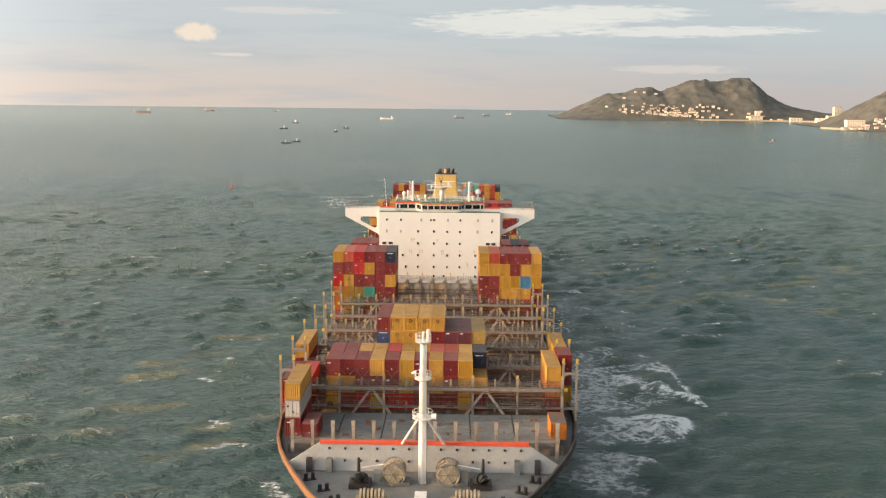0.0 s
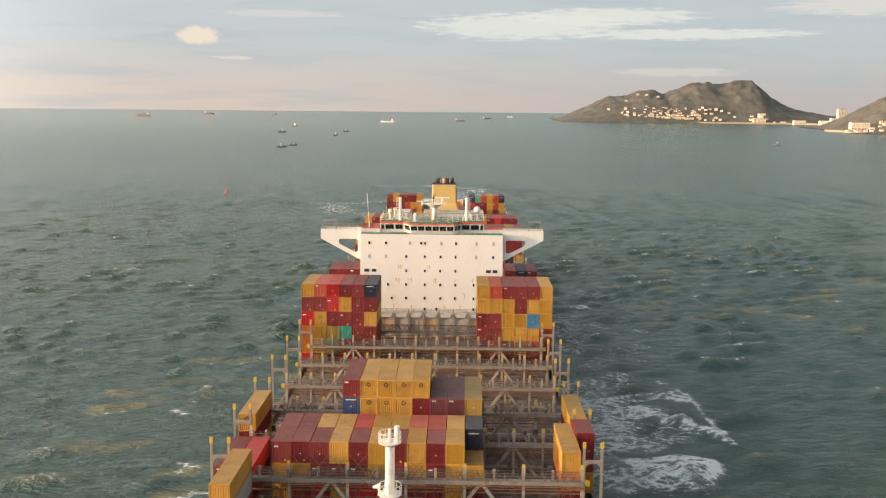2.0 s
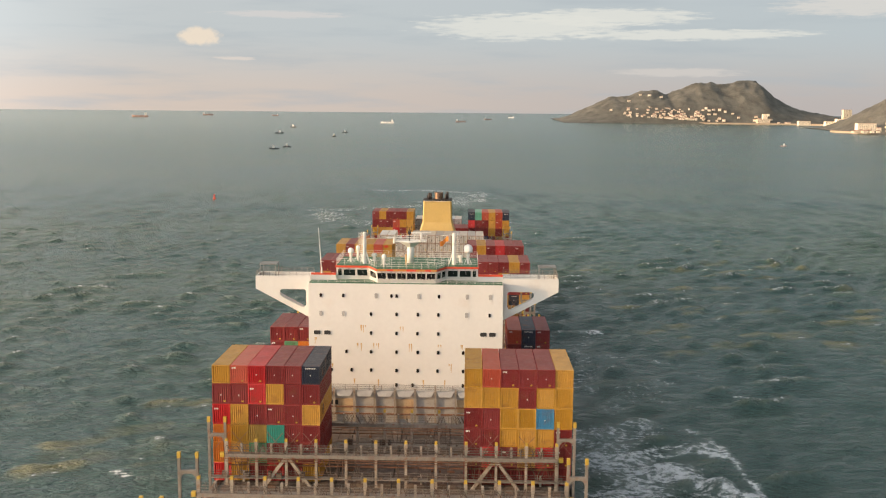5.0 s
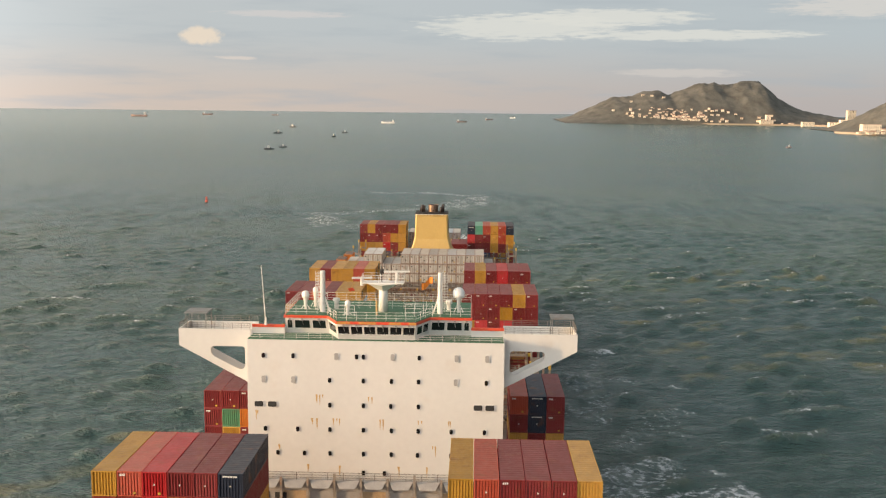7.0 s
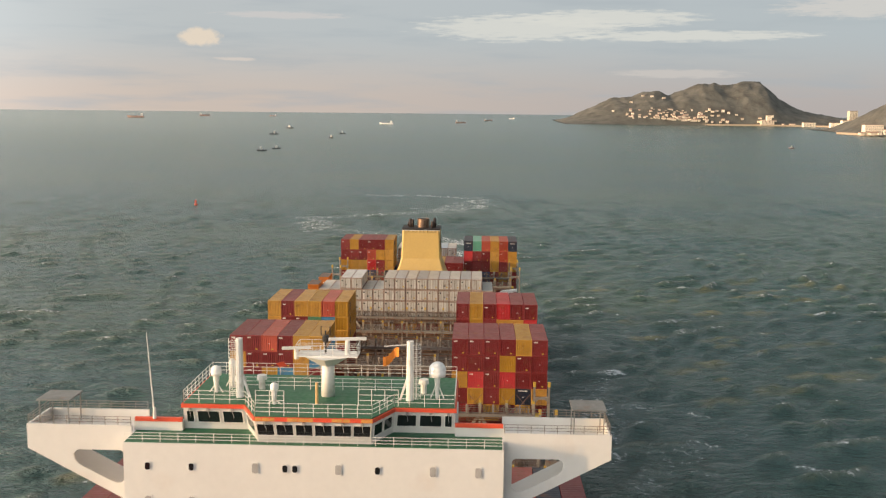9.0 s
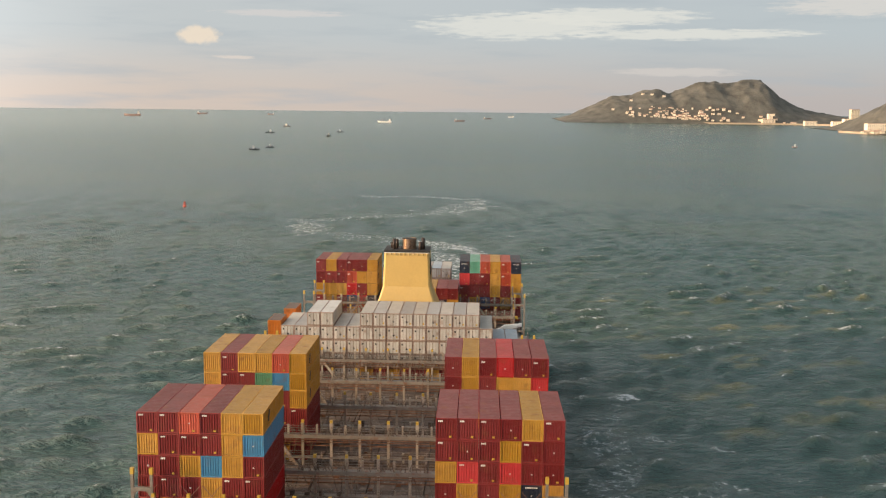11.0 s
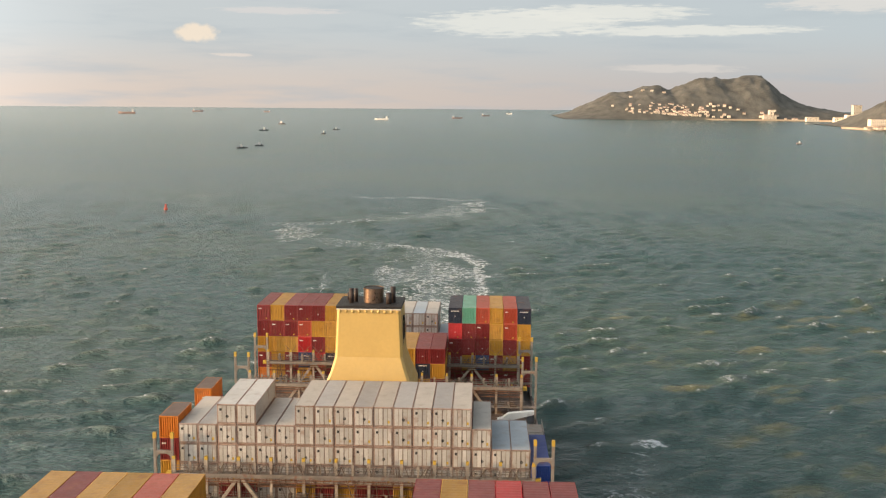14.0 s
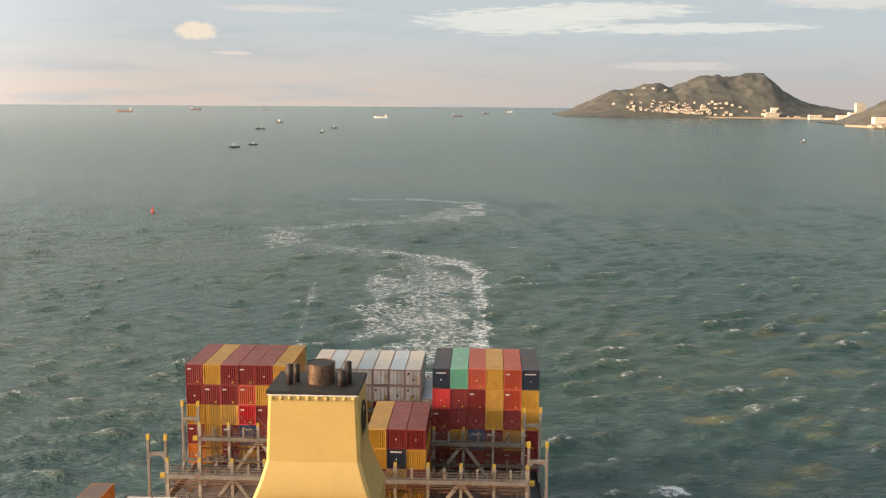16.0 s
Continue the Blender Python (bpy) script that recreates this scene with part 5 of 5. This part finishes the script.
def corrugated(length, height):
    """Side and end walls with pressed folds, open to no side but the roof."""
    bm = bmesh.new()
    x0, x1, y0, y1, z0, z1 = -W / 2 + .04, W / 2 - .04, .05, length - .05, .14, height - .1
    loop = []

    def run(p, q, n, inward):
        for i in range(n):
            for f, d in ((0.0, 0), (.48, 0), (.56, 1), (.92, 1)):
                t = (i + f) / n
                loop.append((p[0] + (q[0] - p[0]) * t + inward[0] * d, p[1] + (q[1] - p[1]) * t + inward[1] * d))
    ns = round(length / .34)
    run((x0, y0), (x1, y0), 8, (0, .15))
    run((x1, y0), (x1, y1), ns, (-.06, 0))
    run((x1, y1), (x0, y1), 8, (0, -.1))
    run((x0, y1), (x0, y0), ns, (.06, 0))
    a = [bm.verts.new((x, y, z0)) for x, y in loop]
    b = [bm.verts.new((x, y, z1)) for x, y in loop]
    for i in range(len(a)):
        j = (i + 1) % len(a)
        bm.faces.new((a[i], a[j], b[j], b[i]))
    return bm


def corner_frame(length, height):
    bm = bmesh.new()
    w, s = W / 2, .13
    for x in (-w, w - s):
        for y in (0, length - s):
            box(bm, x, x + s, y, y + s, 0, height)
    for y in (0.01, length - .1):
        box(bm, -w + s, w - s, y, y + .09, 0.02, .15)
        box(bm, -w + s, w - s, y, y + .09, height - .13, height - .01)
    for x in (-w + .01, w - .08):
        box(bm, x, x + .07, s, length - s, 0.02, .16)
        box(bm, x, x + .07, s, length - s, height - .11, height - .02)
    return bm


def roof_sheet(length, height):
    bm = bmesh.new()
    n = round(length / .62)
    ys = np.linspace(.1, length - .1, n * 4 + 1)
    prev = None
    for i, y in enumerate(ys):
        z = height - (.035 if i % 4 in (2, 3) else .015)
        row = [bm.verts.new((-W / 2 + .06, y, z)), bm.verts.new((W / 2 - .06, y, z))]
        if prev:
            bm.faces.new((prev[0], prev[1], row[1], row[0]))
        prev = row
    return bm


def floor_pan(length):
    bm = bmesh.new()
    box(bm, -W / 2 + .08, W / 2 - .08, .1, length - .1, .06, .16)
    return bm


def fan():
    bm = bmesh.new()
    tube(bm, (.08, -.05, 1.0), (.08, 0, 1.0), .2, n=12)
    return bm


MESH = {}
M_UNDER = mat("container_underside", (0.05, 0.04, 0.035), 0.8)
for kind, ln, ht in (("s40", L40, H_STD), ("h40", L40, H_HC), ("s20", L20, H_STD), ("h20", L20, H_HC)):
    MESH[kind] = (mesh_of("wall", corrugated(ln, ht), CARGO["R"]), mesh_of("corner_frame", corner_frame(ln, ht), CARGO["R"]), mesh_of("roof", roof_sheet(ln, ht), CARGO["R"]), mesh_of("underside", floor_pan(ln), M_UNDER))
_w = W / 2 - .15
REEFER = {h: (mesh_of("cooling_unit", one_box(-_w, _w, .0, .08, .16, h - .14), CARGO["P"]),
              [mesh_of("panel", one_box(a, b, -.05, .02, .24, h - .2), CARGO["W"]) for a, b in ((-_w + .02, -.60), (-.54, -.07), (.07, .54), (.60, _w - .02))],
              [mesh_of("fan", fan(), M_DARK), mesh_of("vent", one_box(-.9, -.62, -.07, 0, 1.75, 2.08), M_DARK), mesh_of("vent", one_box(.6, .85, -.07, 0, .5, .85), M_YEL)]) for h in (H_STD, H_HC)}
M_GRIME = mat("grimy_steel", (0.26, 0.20, 0.16), 0.7, 0, 0.4, 1.0)


def comb(n, x0, step, w, z0, z1):
    """A row of short bars joined along the top, for lettering."""
    bm = bmesh.new()
    pts = [(x0 + step * (n - 1) + w, z1), (x0, z1)]
    for k in range(n):
        a = x0 + step * k
        pts += [(a, z0), (a + w, z0)]
        if k < n - 1:
            pts += [(a + w, z1 - .06), (a + step, z1 - .06)]
    prism(bm, [(x, -.008, z) for x, z in pts], (0, .038, 0))
    return bm


LOGO = mesh_of("marking", comb(3, -.95, .2, .14, 2.12, 2.31), M_MARK)
_b = bmesh.new()
box(_b, .35, .62, -.008, .03, .28, .5)
STICK = mesh_of("label_plate", _b, M_YEL)
_b = bmesh.new()
box(_b, -.1, .06, -.008, .03, 1.2, 1.34)
DOT = mesh_of("label_plate", _b, M_MARK)
WORD = mesh_of("marking", comb(6, -.75, .25, .16, 2.18, 2.32), M_MARK)
_b = bmesh.new()
prism(_b, [(W / 2 + .004, 3.0, .75), (W / 2 + .004, 3.5, .75), (W / 2 + .004, 3.5, 1.3), (W / 2 + .004, 3.8, 1.3), (W / 2 + .004, 3.8, 2.1), (W / 2 + .004, 3.3, 2.1), (W / 2 + .004, 3.3, 1.6), (W / 2 + .004, 3.0, 1.6)], (-.05, 0, 0))
SIDE = mesh_of("marking", _b, M_BLACKM)
_b = bmesh.new()
for k in range(10):
    a0, a1 = 2 * math.pi * k / 10, 2 * math.pi * (k + 1) / 10
    bar(_b, (math.cos(a0) * .26, -.01, 1.9 + math.sin(a0) * .26), (math.cos(a1) * .26, -.01, 1.9 + math.sin(a1) * .26), .09)
RING = mesh_of("marking", _b, M_BLACKM)

pick = random.Random(21)


def container(x, y, z, code, kind):
    ob = new("shipping_container")
    reefer = code == "W"
    pos = pose(x, y, z)
    ob.matrix_basis = pos
    wall, fr, roof, under = MESH[kind]
    m = CARGO[code]
    shared("wall", wall, ob, material=m)
    shared("corner_frame", fr, ob, material=M_FRAMEW if reefer else m)
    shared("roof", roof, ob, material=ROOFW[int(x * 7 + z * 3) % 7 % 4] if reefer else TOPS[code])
    shared("underside", under, ob)
    if reefer:
        unit, panels, bits = REEFER[H_HC if kind[0] == "h" else H_STD]
        u = shared("cooling_unit", unit, ob, material=M_GRIME)
        for me in panels:
            shared("panel", me, u)
        for me in bits:
            if pick.random() < .75:
                shared(me.name.split(".")[0], me, u)
        label = "white refrigerated container with a stained cooling unit end"
    else:
        label = f"{COLOUR[code]} corrugated steel shipping container, stacked on deck"
        r = pick.random()
        if code in "RBOP" and r < .5:
            shared("marking", LOGO, ob, label="pale lettering shown as bars")
        elif code in "KD":
            shared("marking", WORD, ob, label="pale lettering shown as bars")
        if code in "RBO" and r < .75:
            shared("label_plate", STICK, ob)
        if code not in "Y" and r > .5:
            shared("label_plate", DOT, ob)
        if code == "Y" and abs(x + 11.25) < .2:
            shared("marking", SIDE, ob, label="dark emblem on the side shown as a plain shape")
        if code == "Y" and 165 < y < 175:
            shared("marking", RING, ob, label="dark ring emblem")
    tagged(ob, label, "container", "containers stacked on the ship")
    MOVING.append((ob, pos))


buried = []      # boxes deep in the piles, all but hidden
SEQ = "hsshhs"
FILL = "RRYRYRRB"


def stack(col, y, codes, top=None, kind="40", base=HATCH):
    """A pile, named from the top down, down to its hatch; col counts from the ship's starboard side."""
    x = -25 + 2.5 * (col + .5) if isinstance(col, int) else col
    n = len(codes)
    if top is not None:
        while True:
            hs = [H_HC if SEQ[i % 6] == "h" else H_STD for i in range(n)]
            if base + sum(hs) + n * GAP + 1.6 > top:
                break
            n += 1
        scale_to = top - base - n * GAP
        # mix tall and low boxes to come near the height wanted
        tall = max(0, min(n, round((scale_to - n * H_STD) / (H_HC - H_STD))))
        hs = [H_HC] * tall + [H_STD] * (n - tall)
        random.Random(int(y) * 31 + n).shuffle(hs)
    else:
        hs = [H_HC if pick.random() < .5 else H_STD for _ in range(n)]
    r = random.Random(int(y * 7 + x * 13))
    full = list(codes) + [r.choice(FILL) for _ in range(n - len(codes))]
    z = base
    for i, (code, h) in enumerate(zip(full[::-1], hs[::-1])):
        place = (x + r.uniform(-.025, .025), y + r.uniform(-.04, .04), z, code, ("h" if h > 2.7 else "s") + kind)
        container(*place) if n - i <= len(codes) else buried.append(place)
        z += h + GAP


def block(y, cols, tiers, top, kind="40"):
    """Piles side by side; tiers are rows of colour codes from the top down."""
    for i, c in enumerate(cols):
        stack(c, y, "".join(t[i] for t in tiers), top, kind)


def cargo():
    # forward bays
    stack(-20.8, 140.5, "YWR", 26.4)
    stack(-17.9, 138.6, "R", None, "20")
    stack(20.7, 140.5, "N", None, "20")
    # 20-foot boxes, two behind one another
    block(154.9, range(3, 13), ("RRRYRYRYRY", "YYRRRYRYRY"), 26.7, "20")
    block(154.9 + 6.13, range(3, 14), ("RRYYBYYOOYK",), 26.75, "20")
    stack(13, 154.9, "Y", 23.8, "20")
    block(154.9, (0, 1), ("RB",), 22.9)
    stack(18, 154.9, "YN", 25.8)
    stack(19, 161.0, "RR", 26.4, "20")
    stack(0, 169.3, "Y", 25.4)
    stack(19, 169.3, "YR", 26.0)
    block(169.3, range(6, 11), ("RYYYY", "DYYYR"), 31.2)
    block(169.3, range(11, 14), ("PPA",), 28.4)
    # before the bridge
    block(226.85, range(0, 6), ("YOBRRK", "RRBYRR", "BYRRRY", "NYATRR", "NYGRRR"), 34.5)
    block(226.85, range(14, 20), ("YORRRY", "YYYRYY", "RRYYSY", "RRYYYR", "RBRYBR"), 34.5)
    # beside the bridge
    block(267.8, range(0, 3), ("RRR", "RGN", "RYR"), 31.1)
    block(267.8, range(17, 20), ("OKR", "RKR", "YRY"), 31.1)
    # abaft the bridge
    block(328.4, range(0, 6), ("RRORYY", "YRRRYS", "RRYSYR", "RRRYRR"), 34.0)
    block(328.4, range(14, 20), ("RRRRYR", "RRRYRR", "YBRBRR", "RYRYKY"), 34.0)
    block(357.2, range(0, 6), ("YRYYOY", "YRRGSY", "RYRRRY", "RRRYRR"), 34.15)
    block(357.2, range(14, 20), ("RYRBRR", "RYRYYB", "YRRYYR", "RRYRRR"), 34.1)
    # reefers forward of the funnel
    for c in range(1, 19):
        if c in (3, 4) or 7 <= c <= 15:
            n, top = 5, 31.1
        elif c <= 16:
            n, top = 4, 28.3
        else:
            n, top = 3, 25.4
        stack(c, 401.2, "W" * min(n, 4), top)
    stack(0, 401.2, "NR", 29.4, "20")
    stack(19, 401.2, "V", 24.6)
    stack(0, 417.0, "NR", 28.6, "20")
    # round and behind the funnel
    block(443.0, range(11, 14), ("YRR", "YKY", "RYR"), 28.3)
    block(457.4, range(0, 6), ("RYRRRY", "RRROYY", "YYYBRY", "RYRDBK", "NYRYRR"), 33.2)
    block(457.4, range(14, 20), ("KMOYOK", "BRRYOY", "RRRYRY", "RYDRYR", "RRRRRR"), 33.2)
    for c in range(6, 13):
        stack(c, 471.8, "WW", 27.8)
    stack(13, 471.8, "W", 25.0)


def lashing_rods():
    """Crossed steel rods that tie the lower tiers to the bridge before them."""
    bm = bmesh.new()
    bar(bm, (-1.1, 0, 0), (1.1, 0, 2.6), .06)
    bar(bm, (1.1, 0.05, 0), (-1.1, 0.05, 2.6), .06)
    cross = mesh_of("lashing_rod", bm, M_RODS)
    rr = random.Random(9)
    for y, cols, z in ((226.85, (0, 1, 3, 4, 5, 14, 15, 17, 19), 22.6), (328.4, (0, 2, 3, 15, 17, 18, 19), 22.6), (357.2, (14, 16, 18, 19, 1, 3), 22.6), (457.4, (2, 3, 4, 5, 14, 16, 17, 18), 22.6), (154.9, (4, 5, 6, 7, 10), 22.4)):
        for c in cols:
            shared("lashing_rod", cross, ship, -25 + 2.5 * (c + .5), y - .16, z + rr.uniform(-.1, .15))


def lower_tiers():
    """The boxes under the upper tiers, in one mesh."""
    codes = sorted({b[3] for b in buried})
    co, loops, sizes, slot, base = [], [], [], [], 0
    for x, y, z, code, kind in buried:
        for me in MESH[kind][:3]:
            v = np.empty(len(me.vertices) * 3)
            me.vertices.foreach_get("co", v)
            co.append(v.reshape(-1, 3) + (x, y, z))
            for p in me.polygons:
                loops.extend(base + i for i in p.vertices)
                sizes.append(p.loop_total)
                slot.append(codes.index(code))
            base += len(me.vertices)
    me = bpy.data.meshes.new("lower_containers")
    allco = np.concatenate(co)
    me.vertices.add(len(allco))
    me.vertices.foreach_set("co", allco.ravel())
    me.loops.add(len(loops))
    me.loops.foreach_set("vertex_index", np.array(loops, np.int32))
    me.polygons.add(len(sizes))
    me.polygons.foreach_set("loop_start", np.concatenate([[0], np.cumsum(sizes)[:-1]]).astype(np.int32))
    for c in codes:
        me.materials.append(CARGO[c])
    me.polygons.foreach_set("material_index", np.array(slot, np.int32))
    me.update(calc_edges=True)
    ob = tagged(new("lower_containers", me), "mixed red and yellow containers low in the deck stacks", "containers", kind="stuff")
    MOVING.append((ob, pose(0, 0, 0)))


cargo()
lashing_rods()
lower_tiers()


# ---- what moves ----
def motions():
    way = [(t, pose(x, y, 0, 0, 0, turn)) for t, x, y, turn in SHIP_WAY]
    walk(ship, way)
    for ob, pos in MOVING:
        walk(ob, [(t, m @ pos) for t, m in way])
    for v, x, y, turn, vx, vy in fleet:
        if vx or vy:
            walk(v, [(t, pose(x + vx * (t - 8), y + vy * (t - 8), float(sea_level(0, y)), 0, 0, turn)) for t in (0, 8, 16)])


motions()
